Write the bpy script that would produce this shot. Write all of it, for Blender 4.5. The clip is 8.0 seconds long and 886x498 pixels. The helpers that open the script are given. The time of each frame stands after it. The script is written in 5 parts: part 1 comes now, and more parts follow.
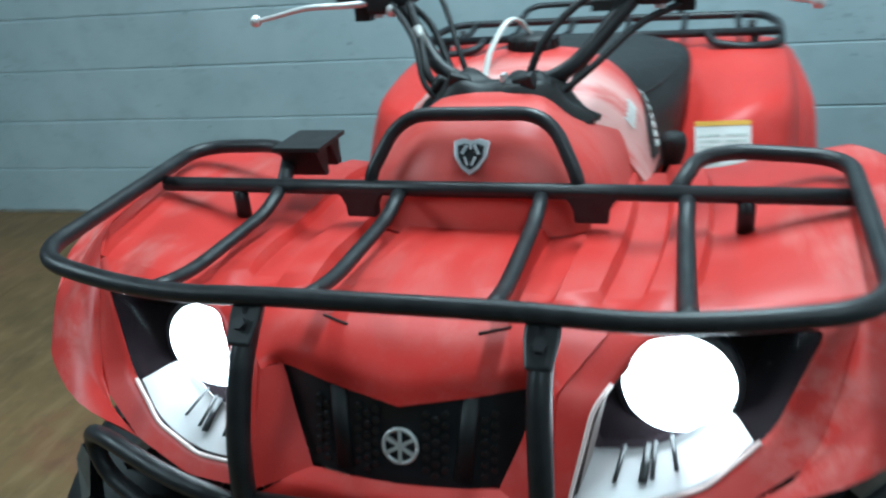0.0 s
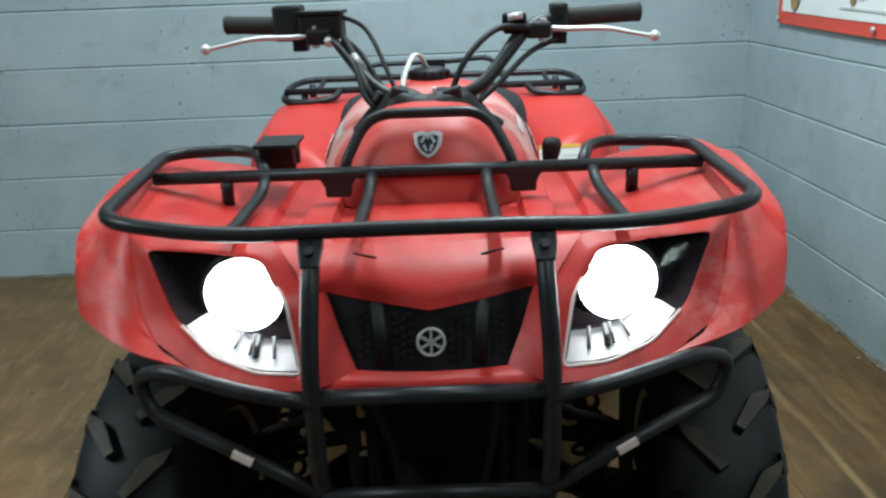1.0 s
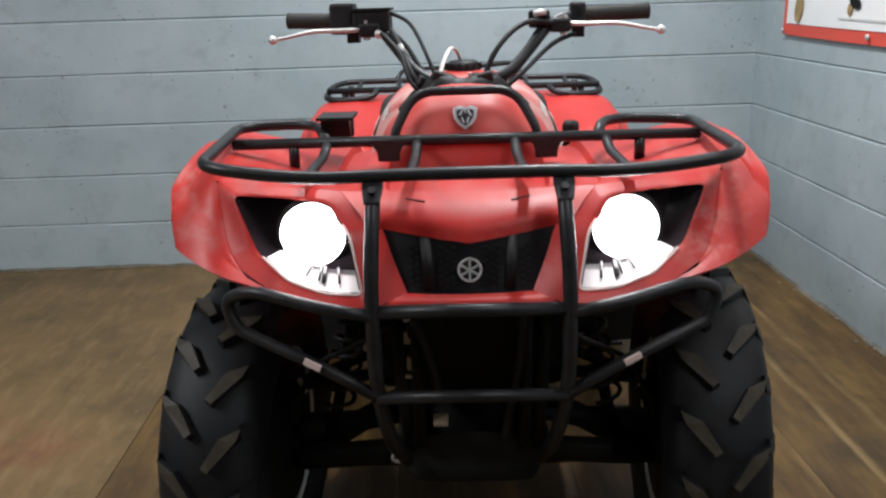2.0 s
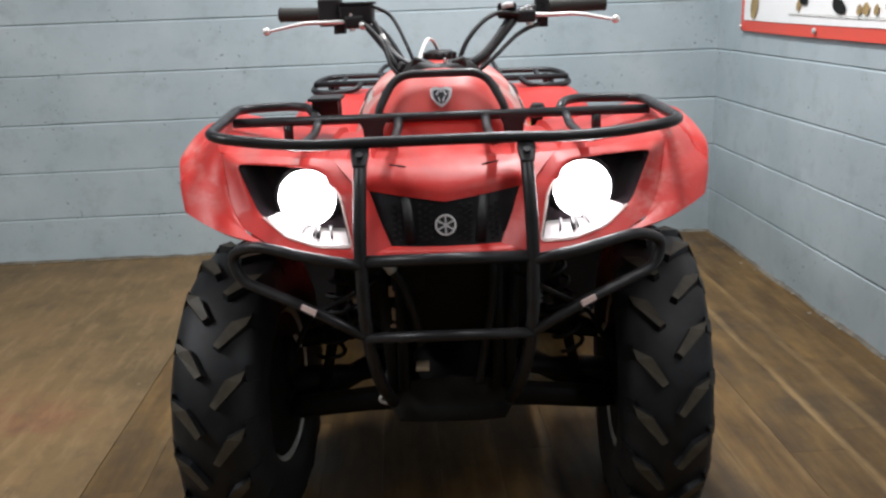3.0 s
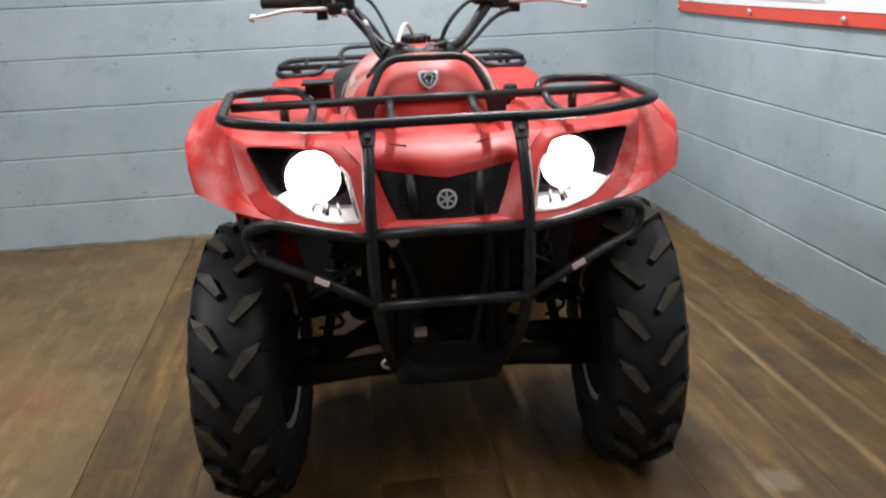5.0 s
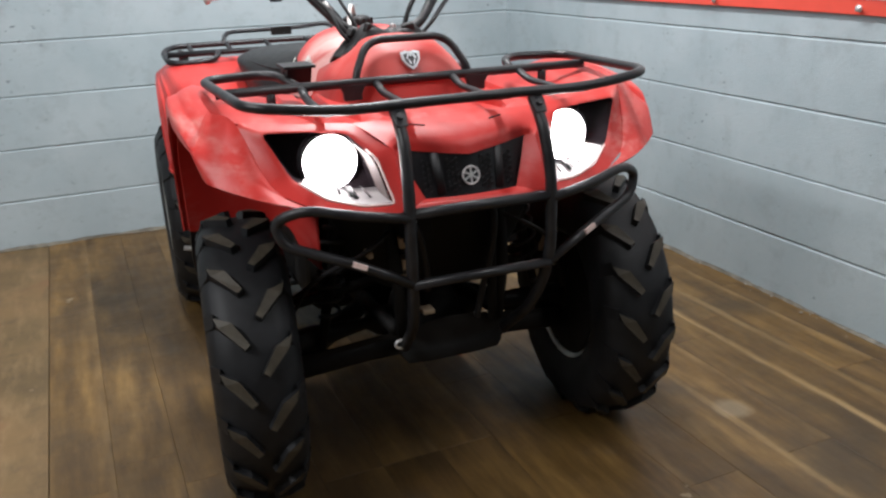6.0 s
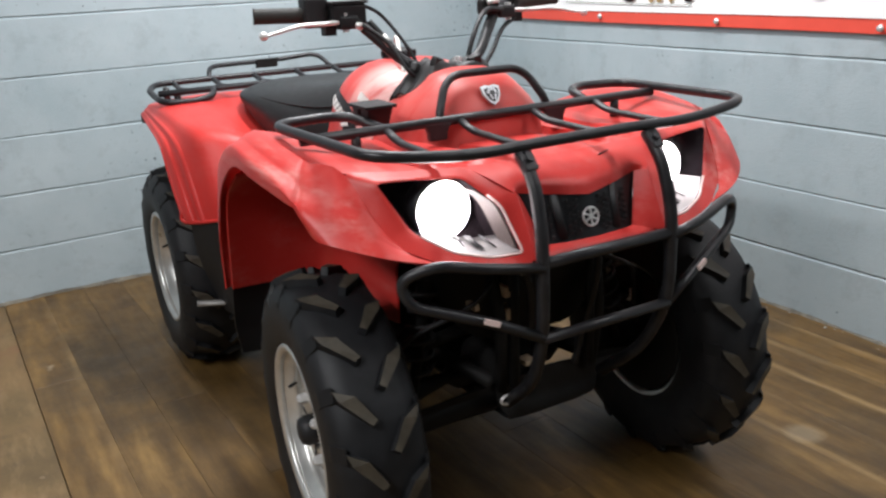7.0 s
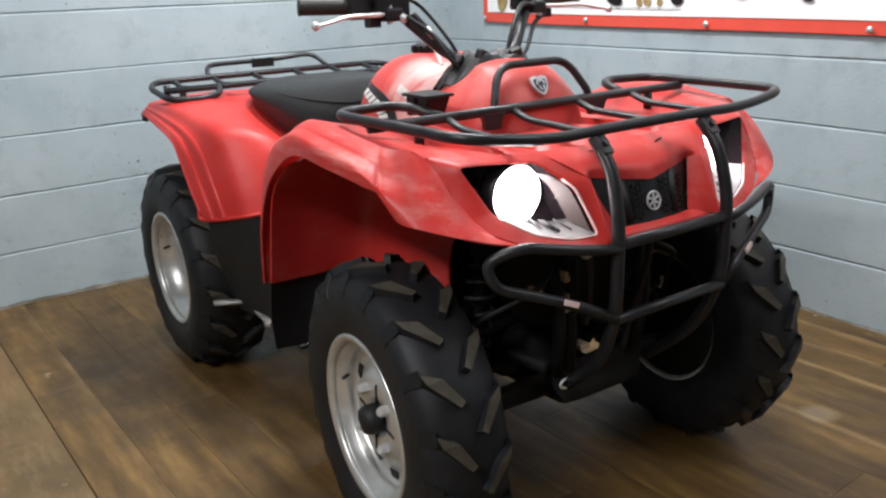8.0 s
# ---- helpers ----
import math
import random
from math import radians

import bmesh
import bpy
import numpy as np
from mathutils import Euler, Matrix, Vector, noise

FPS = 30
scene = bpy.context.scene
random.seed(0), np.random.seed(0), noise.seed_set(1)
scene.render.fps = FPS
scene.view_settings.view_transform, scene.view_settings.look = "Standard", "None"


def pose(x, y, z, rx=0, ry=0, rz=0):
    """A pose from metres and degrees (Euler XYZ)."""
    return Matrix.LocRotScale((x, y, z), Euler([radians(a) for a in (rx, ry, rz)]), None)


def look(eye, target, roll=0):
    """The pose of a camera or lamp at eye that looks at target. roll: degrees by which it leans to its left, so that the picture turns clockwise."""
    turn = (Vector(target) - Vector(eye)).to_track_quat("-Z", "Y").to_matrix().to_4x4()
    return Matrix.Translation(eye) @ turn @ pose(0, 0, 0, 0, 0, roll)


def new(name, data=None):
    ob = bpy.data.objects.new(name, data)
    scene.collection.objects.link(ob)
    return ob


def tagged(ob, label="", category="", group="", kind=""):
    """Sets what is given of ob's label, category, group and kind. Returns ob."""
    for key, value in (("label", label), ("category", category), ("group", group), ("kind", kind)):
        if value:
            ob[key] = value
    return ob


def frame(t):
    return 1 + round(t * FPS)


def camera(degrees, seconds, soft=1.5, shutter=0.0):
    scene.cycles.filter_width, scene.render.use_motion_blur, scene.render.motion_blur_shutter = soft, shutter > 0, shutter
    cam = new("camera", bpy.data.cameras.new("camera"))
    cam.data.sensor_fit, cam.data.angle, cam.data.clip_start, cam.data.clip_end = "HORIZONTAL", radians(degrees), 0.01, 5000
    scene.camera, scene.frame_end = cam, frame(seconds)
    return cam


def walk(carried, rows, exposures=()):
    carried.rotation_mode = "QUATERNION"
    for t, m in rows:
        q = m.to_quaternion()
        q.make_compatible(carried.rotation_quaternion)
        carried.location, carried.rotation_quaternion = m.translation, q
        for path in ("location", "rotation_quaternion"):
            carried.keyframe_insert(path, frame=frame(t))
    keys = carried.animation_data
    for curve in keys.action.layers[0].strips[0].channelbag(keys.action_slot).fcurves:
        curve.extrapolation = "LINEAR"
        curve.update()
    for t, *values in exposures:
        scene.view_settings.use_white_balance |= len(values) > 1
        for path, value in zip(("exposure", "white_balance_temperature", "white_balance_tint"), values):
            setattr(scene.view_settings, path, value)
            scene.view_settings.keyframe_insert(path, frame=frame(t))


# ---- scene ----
cam = camera(56.5, 8.0, soft=2.4, shutter=0.5)
PATH = [
    (0, (0.138, -0.473, 1.259), (-0.358, 1.293, 0.463), -5.13),
    (0.2, (0.079, -0.559, 1.255), (-0.241, 1.255, 0.485), -5.36),
    (0.4, (0.032, -0.638, 1.257), (-0.162, 1.201, 0.501), -5.42),
    (0.5, (0.006, -0.677, 1.257), (-0.126, 1.175, 0.513), -5.10),
    (0.6, (-0.021, -0.712, 1.251), (-0.096, 1.153, 0.526), -4.54),
    (0.8, (-0.076, -0.775, 1.234), (-0.055, 1.108, 0.555), -3.19),
    (1, (-0.126, -0.823, 1.215), (-0.047, 1.071, 0.576), -2.06),
    (1.5, (-0.187, -0.943, 1.191), (-0.107, 0.964, 0.593), -1.13),
    (1.7, (-0.182, -0.996, 1.183), (-0.134, 0.915, 0.591), -1.53),
    (2.8, (-0.158, -1.257, 1.137), (-0.112, 0.660, 0.572), -2.36),
    (3, (-0.172, -1.285, 1.137), (-0.092, 0.631, 0.570), -2.16),
    (3.5, (-0.173, -1.314, 1.138), (-0.078, 0.600, 0.565), -2.35),
    (4, (-0.198, -1.339, 1.141), (-0.068, 0.570, 0.559), -2.36),
    (4.5, (-0.249, -1.346, 1.141), (-0.068, 0.555, 0.549), -2.40),
    (5, (-0.325, -1.393, 1.163), (-0.074, 0.492, 0.543), -2.45),
    (5.2, (-0.420, -1.390, 1.162), (-0.066, 0.475, 0.531), -1.79),
    (6.3, (-0.928, -1.192, 1.188), (-0.077, 0.488, 0.516), -2.57),
    (6.5, (-0.992, -1.108, 1.204), (-0.097, 0.552, 0.538), -2.72),
    (7, (-1.127, -0.961, 1.203), (-0.137, 0.657, 0.567), -2.78),
    (7.5, (-1.300, -0.858, 1.181), (-0.195, 0.688, 0.559), -2.20),
    (8, (-1.369, -0.832, 1.170), (-0.230, 0.693, 0.556), -2.01),
]
EXPOSURES = ((0.0, -0.18, 5150, -15), (1.0, -0.22, 5800, -7), (1.7, -0.22, 6300, 6), (2.8, 0.10, 6500, 10), (4.5, 0.12, 6500, 10), (6.5, 0.24, 6500, 10), (8.0, 0.25, 6500, 10))
walk(cam, [(t, look(eye, target, roll)) for t, eye, target, roll in PATH], EXPOSURES)

# ---- light: ceiling tubes over the bay, plain room light ----
world = bpy.data.worlds.new("world")
scene.world = world
world.use_nodes = True
world.node_tree.nodes["Background"].inputs["Color"].default_value = (0.62, 0.68, 0.75, 1)
world.node_tree.nodes["Background"].inputs["Strength"].default_value = 0.02


def ceiling_lamp(x, y, z, sx, sy, watts, colour):
    data = bpy.data.lights.new("ceiling_light", "AREA")
    data.shape, data.size, data.size_y = "RECTANGLE", sx, sy
    data.energy, data.color = watts, colour
    ob = new("ceiling_light", data)
    ob.matrix_world = pose(x, y, z)
    return ob


ceiling_lamp(0.25, 1.20, 2.62, 0.14, 1.5, 58, (0.97, 0.98, 1.0))
ceiling_lamp(-0.65, 1.25, 2.62, 0.14, 1.2, 21, (0.97, 0.98, 1.0))
ceiling_lamp(-2.6, -0.4, 2.62, 0.30, 1.5, 74, (0.97, 0.98, 1.0))
ceiling_lamp(0.85, -1.1, 2.62, 0.14, 1.5, 20, (0.98, 0.98, 1.0))


# ---- materials ----
def material(name):
    m = bpy.data.materials.new(name)
    m.use_nodes = True
    nt = m.node_tree
    return m, nt, nt.nodes["Principled BSDF"]


def coords(nt, scale=(1, 1, 1), kind="Object"):
    tc = nt.nodes.new("ShaderNodeTexCoord")
    mp = nt.nodes.new("ShaderNodeMapping")
    mp.inputs["Scale"].default_value = scale
    nt.links.new(tc.outputs[kind], mp.inputs["Vector"])
    return mp.outputs["Vector"]


def noisy(nt, vec, scale, detail=5.0, rough=0.6):
    n = nt.nodes.new("ShaderNodeTexNoise")
    n.inputs["Scale"].default_value = scale
    n.inputs["Detail"].default_value = detail
    n.inputs["Roughness"].default_value = rough
    nt.links.new(vec, n.inputs["Vector"])
    return n.outputs["Fac"]


def ramp(nt, fac, stops):
    r = nt.nodes.new("ShaderNodeValToRGB")
    while len(r.color_ramp.elements) < len(stops):
        r.color_ramp.elements.new(0.5)
    for e, (p, c) in zip(r.color_ramp.elements, stops):
        e.position, e.color = p, (c if len(c) == 4 else (*c, 1))
    nt.links.new(fac, r.inputs["Fac"])
    return r.outputs["Color"]


def mixed(nt, fac, a, b, mode="MIX"):
    m = nt.nodes.new("ShaderNodeMix")
    m.data_type, m.blend_type = "RGBA", mode
    for sock, v in ((m.inputs[0], fac), (m.inputs[6], a), (m.inputs[7], b)):
        if isinstance(v, (int, float)):
            sock.default_value = v
        elif isinstance(v, tuple):
            sock.default_value = v if len(v) == 4 else (*v, 1)
        else:
            nt.links.new(v, sock)
    return m.outputs[2]


def bumped(nt, bsdf, height, strength, distance=0.002):
    b = nt.nodes.new("ShaderNodeBump")
    b.inputs["Strength"].default_value = strength
    b.inputs["Distance"].default_value = distance
    nt.links.new(height, b.inputs["Height"])
    nt.links.new(b.outputs["Normal"], bsdf.inputs["Normal"])


def grey(v):
    return (v, v, v, 1)


def plain_mat(name, colour, rough, metal=0.0, vary=0.25, scale=30.0, bump=0.1, spec=0.5):
    m, nt, b = material(name)
    v = coords(nt)
    n = noisy(nt, v, scale)
    big = noisy(nt, v, scale * 0.18, 3)
    lo = tuple(c * (1 - vary) for c in colour)
    hi = tuple(min(1, c * (1 + vary)) for c in colour)
    col = ramp(nt, n, ((0.3, lo), (0.7, hi)))
    col = mixed(nt, ramp(nt, big, ((0.35, grey(0)), (0.75, grey(0.5)))), col, lo)
    nt.links.new(col, b.inputs["Base Color"])
    nt.links.new(ramp(nt, n, ((0.2, grey(max(0, rough - 0.1))), (0.8, grey(min(1, rough + 0.1))))), b.inputs["Roughness"])
    b.inputs["Metallic"].default_value = metal
    b.inputs["Specular IOR Level"].default_value = spec
    if bump:
        bumped(nt, b, noisy(nt, v, scale * 6, 3), bump, 0.0008)
    return m


def red_plastic_mat(name="faded_red_plastic", bleach=0.0):
    m, nt, b = material(name)
    v = coords(nt)
    red = ramp(nt, noisy(nt, v, 3.5, 4), ((0.3, (0.47, 0.026, 0.022)), (0.7, (0.55, 0.039, 0.033))))
    # chalky scuffs, drawn out along the panels
    streak = noisy(nt, coords(nt, (12, 2.2, 20)), 2.2, 8, 0.62)
    patch = noisy(nt, v, 6.0, 3)
    both = mixed(nt, 1.0, ramp(nt, streak, ((0.43, grey(0)), (0.70, grey(0.85)))), ramp(nt, patch, ((0.42, grey(0)), (0.62, grey(1)))), "MULTIPLY")
    sep = nt.nodes.new("ShaderNodeSeparateXYZ")
    nt.links.new(v, sep.inputs[0])
    wide = nt.nodes.new("ShaderNodeMath")
    wide.operation = "ABSOLUTE"
    nt.links.new(sep.outputs["X"], wide.inputs[0])
    corner = mixed(nt, 1.0, ramp(nt, wide.outputs[0], ((0.30, grey(0.30)), (0.46, grey(1)))), ramp(nt, sep.outputs["Y"], ((0.20, grey(1)), (0.60, grey(0.10)))), "MULTIPLY")
    if bleach:  # sun-bleached bands across the front of the cover
        band = noisy(nt, coords(nt, (3, 14, 5)), 2.0, 4, 0.55)
        both = ramp(nt, band, ((0.34, grey(0.25 * bleach)), (0.52, grey(bleach))))
        corner = ramp(nt, sep.outputs["Y"], ((0.43, grey(1)), (0.50, grey(0.06))))
    both = mixed(nt, 1.0, both, corner, "MULTIPLY")
    col = mixed(nt, both, red, (0.66, 0.38, 0.35) if bleach > 0.5 else (0.62, 0.27, 0.24))
    fine = noisy(nt, coords(nt, (1, 3, 1)), 140, 2)
    col = mixed(nt, ramp(nt, fine, ((0.62, grey(0)), (0.75, grey(0.25)))), col, (0.62, 0.12, 0.11))
    nt.links.new(col, b.inputs["Base Color"])
    r = mixed(nt, both, ramp(nt, patch, ((0.3, grey(0.35)), (0.7, grey(0.45)))), grey(0.56))
    nt.links.new(r, b.inputs["Roughness"])
    b.inputs["Specular IOR Level"].default_value = 0.31
    bumped(nt, b, noisy(nt, v, 60, 4), 0.08, 0.002)
    return m


def tyre_mat(name, base, dusty):
    m, nt, b = material(name)
    v = coords(nt)
    dust = noisy(nt, v, 14, 6, 0.65)
    nt.links.new(ramp(nt, dust, ((0.35, base), (0.75, dusty))), b.inputs["Base Color"])
    b.inputs["Roughness"].default_value = 0.56
    b.inputs["Specular IOR Level"].default_value = 0.32
    bumped(nt, b, noisy(nt, v, 220, 3), 0.15, 0.001)
    return m


def block_paint_mat():
    m, nt, b = material("painted_block")
    v = coords(nt, kind="Object")
    geo = nt.nodes.new("ShaderNodeNewGeometry")
    info = nt.nodes.new("ShaderNodeObjectInfo")
    pos = geo.outputs["Position"]
    cloud = noisy(nt, pos, 2.2, 5, 0.6)
    col = ramp(nt, cloud, ((0.30, (0.330, 0.400, 0.428)), (0.70, (0.430, 0.495, 0.520))))
    tone = ramp(nt, info.outputs["Random"], ((0.0, grey(0.975)), (1.0, grey(1.02))))
    col = mixed(nt, 1.0, col, tone, "MULTIPLY")
    # worn grey smudges
    smudge = noisy(nt, pos, 7.5, 6, 0.7)
    col = mixed(nt, ramp(nt, smudge, ((0.52, grey(0)), (0.80, grey(0.50)))), col, (0.20, 0.225, 0.235))
    # open pores and chipped spots
    pores = noisy(nt, pos, 52, 2, 0.5)
    where = noisy(nt, pos, 3.2, 4)
    spots = mixed(nt, 1.0, ramp(nt, pores, ((0.665, grey(0)), (0.73, grey(1)))), ramp(nt, where, ((0.47, grey(0)), (0.66, grey(1)))), "MULTIPLY")
    col = mixed(nt, spots, col, (0.10, 0.115, 0.125))
    # a few larger chipped pits
    pits = mixed(nt, 1.0, ramp(nt, noisy(nt, pos, 19, 4, 0.7), ((0.70, grey(0)), (0.74, grey(1)))), ramp(nt, noisy(nt, pos, 1.9, 2), ((0.46, grey(0)), (0.58, grey(1)))), "MULTIPLY")
    col = mixed(nt, pits, col, (0.13, 0.145, 0.155))
    spots = mixed(nt, 1.0, spots, pits, "ADD")
    nt.links.new(col, b.inputs["Base Color"])
    b.inputs["Roughness"].default_value = 0.62
    b.inputs["Specular IOR Level"].default_value = 0.35
    h = mixed(nt, 1.0, noisy(nt, pos, 120, 4), spots, "SUBTRACT")
    bumped(nt, b, h, 0.35, 0.003)
    return m


def plank_mat():
    m, nt, b = material("worn_plank")
    info = nt.nodes.new("ShaderNodeObjectInfo")
    geo = nt.nodes.new("ShaderNodeNewGeometry")
    shift = nt.nodes.new("ShaderNodeVectorMath")
    shift.operation = "MULTIPLY_ADD"
    comb = nt.nodes.new("ShaderNodeCombineXYZ")
    for i in range(3):
        nt.links.new(info.outputs["Random"], comb.inputs[i])
    nt.links.new(comb.outputs[0], shift.inputs[0])
    shift.inputs[1].default_value = (17, 31, 5)
    nt.links.new(geo.outputs["Position"], shift.inputs[2])
    mp = nt.nodes.new("ShaderNodeMapping")
    mp.inputs["Scale"].default_value = (6, 0.9, 1)
    nt.links.new(shift.outputs[0], mp.inputs["Vector"])
    grain = noisy(nt, mp.outputs[0], 3.0, 7, 0.62)
    col = ramp(nt, grain, ((0.22, (0.038, 0.020, 0.006)), (0.42, (0.090, 0.049, 0.0135)), (0.58, (0.144, 0.081, 0.0235)), (0.78, (0.245, 0.144, 0.045))))
    tone = ramp(nt, info.outputs["Random"], ((0.0, (0.82, 0.80, 0.77)), (0.5, (1.0, 1.0, 0.98)), (1.0, (1.15, 1.12, 1.02))))
    col = mixed(nt, 1.0, col, tone, "MULTIPLY")
    stain = noisy(nt, geo.outputs["Position"], 2.0, 6, 0.62)
    col = mixed(nt, ramp(nt, stain, ((0.48, grey(0)), (0.66, grey(0.72)))), col, (0.040, 0.026, 0.013))
    dust = noisy(nt, geo.outputs["Position"], 9, 6, 0.7)
    col = mixed(nt, ramp(nt, dust, ((0.58, grey(0)), (0.80, grey(0.45)))), col, (0.13, 0.095, 0.062))
    drip = noisy(nt, geo.outputs["Position"], 4.5, 5, 0.6)
    col = mixed(nt, ramp(nt, drip, ((0.705, grey(0)), (0.725, grey(0.7)))), col, (0.30, 0.23, 0.14))
    # a paler band along one edge of some planks
    tc = nt.nodes.new("ShaderNodeTexCoord")
    sep = nt.nodes.new("ShaderNodeSeparateXYZ")
    nt.links.new(tc.outputs["Generated"], sep.inputs[0])
    edge = ramp(nt, sep.outputs["X"], ((0.80, grey(0)), (0.93, grey(1))))
    some = ramp(nt, info.outputs["Random"], ((0.62, grey(0)), (0.68, grey(0.3))))
    broken = ramp(nt, grain, ((0.38, grey(0.15)), (0.60, grey(1))))
    pale = mixed(nt, 1.0, mixed(nt, 1.0, edge, some, "MULTIPLY"), broken, "MULTIPLY")
    col = mixed(nt, pale, col, (0.27, 0.18, 0.085))
    # soft pale lines along three of the joints, and one pale spill
    psep = nt.nodes.new("ShaderNodeSeparateXYZ")
    nt.links.new(geo.outputs["Position"], psep.inputs[0])
    wob = nt.nodes.new("ShaderNodeMath")
    wob.operation = "MULTIPLY_ADD"
    nt.links.new(drip, wob.inputs[0])
    wob.inputs[1].default_value = 0.03
    nt.links.new(psep.outputs["X"], wob.inputs[2])
    run = nt.nodes.new("ShaderNodeMapping")
    run.inputs["Scale"].default_value = (6, 1.1, 1)
    nt.links.new(geo.outputs["Position"], run.inputs["Vector"])
    patchy = noisy(nt, run.outputs[0], 2.0, 5, 0.65)
    for line, amount in ((0.950, 0.72), (0.643, 0.5), (1.084, 0.35)):
        off = nt.nodes.new("ShaderNodeMath")
        off.operation = "SUBTRACT"
        off.inputs[1].default_value = line
        nt.links.new(wob.outputs[0], off.inputs[0])
        gap = nt.nodes.new("ShaderNodeMath")
        gap.operation = "ABSOLUTE"
        nt.links.new(off.outputs[0], gap.inputs[0])
        worn = mixed(nt, 1.0, ramp(nt, patchy, ((0.36, grey(0.12 * amount)), (0.60, grey(amount)))), ramp(nt, gap.outputs[0], ((0.006, grey(1)), (0.017, grey(0)))), "MULTIPLY")
        col = mixed(nt, worn, col, (0.34, 0.225, 0.098))
    far = nt.nodes.new("ShaderNodeVectorMath")
    far.operation = "DISTANCE"
    nt.links.new(geo.outputs["Position"], far.inputs[0])
    far.inputs[1].default_value = (0.665, 0.175, 0.0)
    spill = nt.nodes.new("ShaderNodeMath")
    spill.operation = "MULTIPLY_ADD"
    nt.links.new(dust, spill.inputs[0])
    spill.inputs[1].default_value = -0.066
    nt.links.new(far.outputs["Value"], spill.inputs[2])
    col = mixed(nt, ramp(nt, spill.outputs[0], ((0.0, grey(0.34)), (0.024, grey(0)))), col, (0.34, 0.28, 0.19))
    nt.links.new(col, b.inputs["Base Color"])
    nt.links.new(ramp(nt, dust, ((0.3, grey(0.38)), (0.7, grey(0.62)))), b.inputs["Roughness"])
    bumped(nt, b, grain, 0.25, 0.003)
    return m


def board_mat():
    m, nt, b = material("dusty_board")
    geo = nt.nodes.new("ShaderNodeNewGeometry")
    p = geo.outputs["Position"]
    a = noisy(nt, p, 1.7, 6, 0.62)
    col = ramp(nt, a, ((0.30, (0.066, 0.042, 0.017)), (0.45, (0.130, 0.083, 0.033)), (0.58, (0.172, 0.104, 0.042)), (0.70, (0.178, 0.074, 0.035))))
    w = noisy(nt, p, 11, 6, 0.7)
    col = mixed(nt, ramp(nt, w, ((0.52, grey(0)), (0.80, grey(0.6)))), col, (0.050, 0.034, 0.020))
    # scuffs dragged along the boards
    mp = nt.nodes.new("ShaderNodeMapping")
    mp.inputs["Scale"].default_value = (7, 1.6, 1)
    nt.links.new(p, mp.inputs["Vector"])
    drag = noisy(nt, mp.outputs[0], 2.6, 7, 0.66)
    col = mixed(nt, ramp(nt, drag, ((0.50, grey(0)), (0.72, grey(0.6)))), col, (0.27, 0.175, 0.085))
    col = mixed(nt, ramp(nt, drag, ((0.26, grey(0.6)), (0.42, grey(0)))), col, (0.075, 0.048, 0.024))
    fleck = noisy(nt, p, 38, 2, 0.5)
    col = mixed(nt, ramp(nt, fleck, ((0.70, grey(0)), (0.78, grey(0.6)))), col, (0.24, 0.17, 0.11))
    nt.links.new(col, b.inputs["Base Color"])
    b.inputs["Roughness"].default_value = 0.6
    bumped(nt, b, w, 0.2, 0.003)
    return m


def glow_mat(name, colour, strength):
    m, nt, b = material(name)
    b.inputs["Base Color"].default_value = (0.9, 0.9, 0.9, 1)
    b.inputs["Emission Color"].default_value = (*colour, 1)
    b.inputs["Emission Strength"].default_value = strength
    return m


def clear_mat():
    """A clear lens, a little glossy; its faint pink haze imitates the lamp's halo."""
    m, nt, b = material("clear_lens")
    nt.nodes.remove(b)
    out = nt.nodes["Material Output"]
    tr, gl, hz, mix, mix2 = (nt.nodes.new("ShaderNode" + k) for k in ("BsdfTransparent", "BsdfGlossy", "BsdfTranslucent", "MixShader", "MixShader"))
    gl.inputs["Roughness"].default_value = 0.05
    hz.inputs["Color"].default_value = (1.0, 0.72, 0.80, 1)
    mix.inputs[0].default_value = 0.012
    mix2.inputs[0].default_value = 0.0007
    nt.links.new(tr.outputs[0], mix.inputs[1])
    nt.links.new(gl.outputs[0], mix.inputs[2])
    nt.links.new(mix.outputs[0], mix2.inputs[1])
    nt.links.new(hz.outputs[0], mix2.inputs[2])
    nt.links.new(mix2.outputs[0], out.inputs["Surface"])
    return m


RED = red_plastic_mat()
RED_TANK = red_plastic_mat("bleached_red_plastic", 0.9)
RED_COWL = red_plastic_mat("streaked_red_plastic", 0.22)
TUBE = plain_mat("black_powder_coat", (0.017, 0.017, 0.019), 0.40, vary=0.35, scale=40, bump=0.15, spec=0.38)
BLACK = plain_mat("black_plastic", (0.012, 0.012, 0.013), 0.55, vary=0.3, scale=30, bump=0.2, spec=0.35)
SATIN = plain_mat("satin_black_grille", (0.012, 0.012, 0.014), 0.35, vary=0.3, scale=30, bump=0.1)
BADGE = plain_mat("badge_silver", (0.50, 0.52, 0.54), 0.38, metal=0.5, vary=0.2, scale=60, bump=0)
WORN = plain_mat("worn_grey_steel", (0.34, 0.33, 0.315), 0.45, metal=0.5, vary=0.3, scale=30, bump=0.15)
HOLE = plain_mat("grey_mesh", (0.013, 0.013, 0.014), 0.45, vary=0.3, scale=30, bump=0)
VOID = plain_mat("matt_black_housing", (0.013, 0.0095, 0.0115), 0.8, vary=0.3, scale=30, bump=0.1, spec=0.02)
FRAME = plain_mat("dirty_black_steel", (0.009, 0.0085, 0.008), 0.62, vary=0.5, scale=22, bump=0.3, spec=0.22)
VINYL = plain_mat("black_seat_vinyl", (0.010, 0.0095, 0.010), 0.50, vary=0.3, scale=60, bump=0.35, spec=0.38)
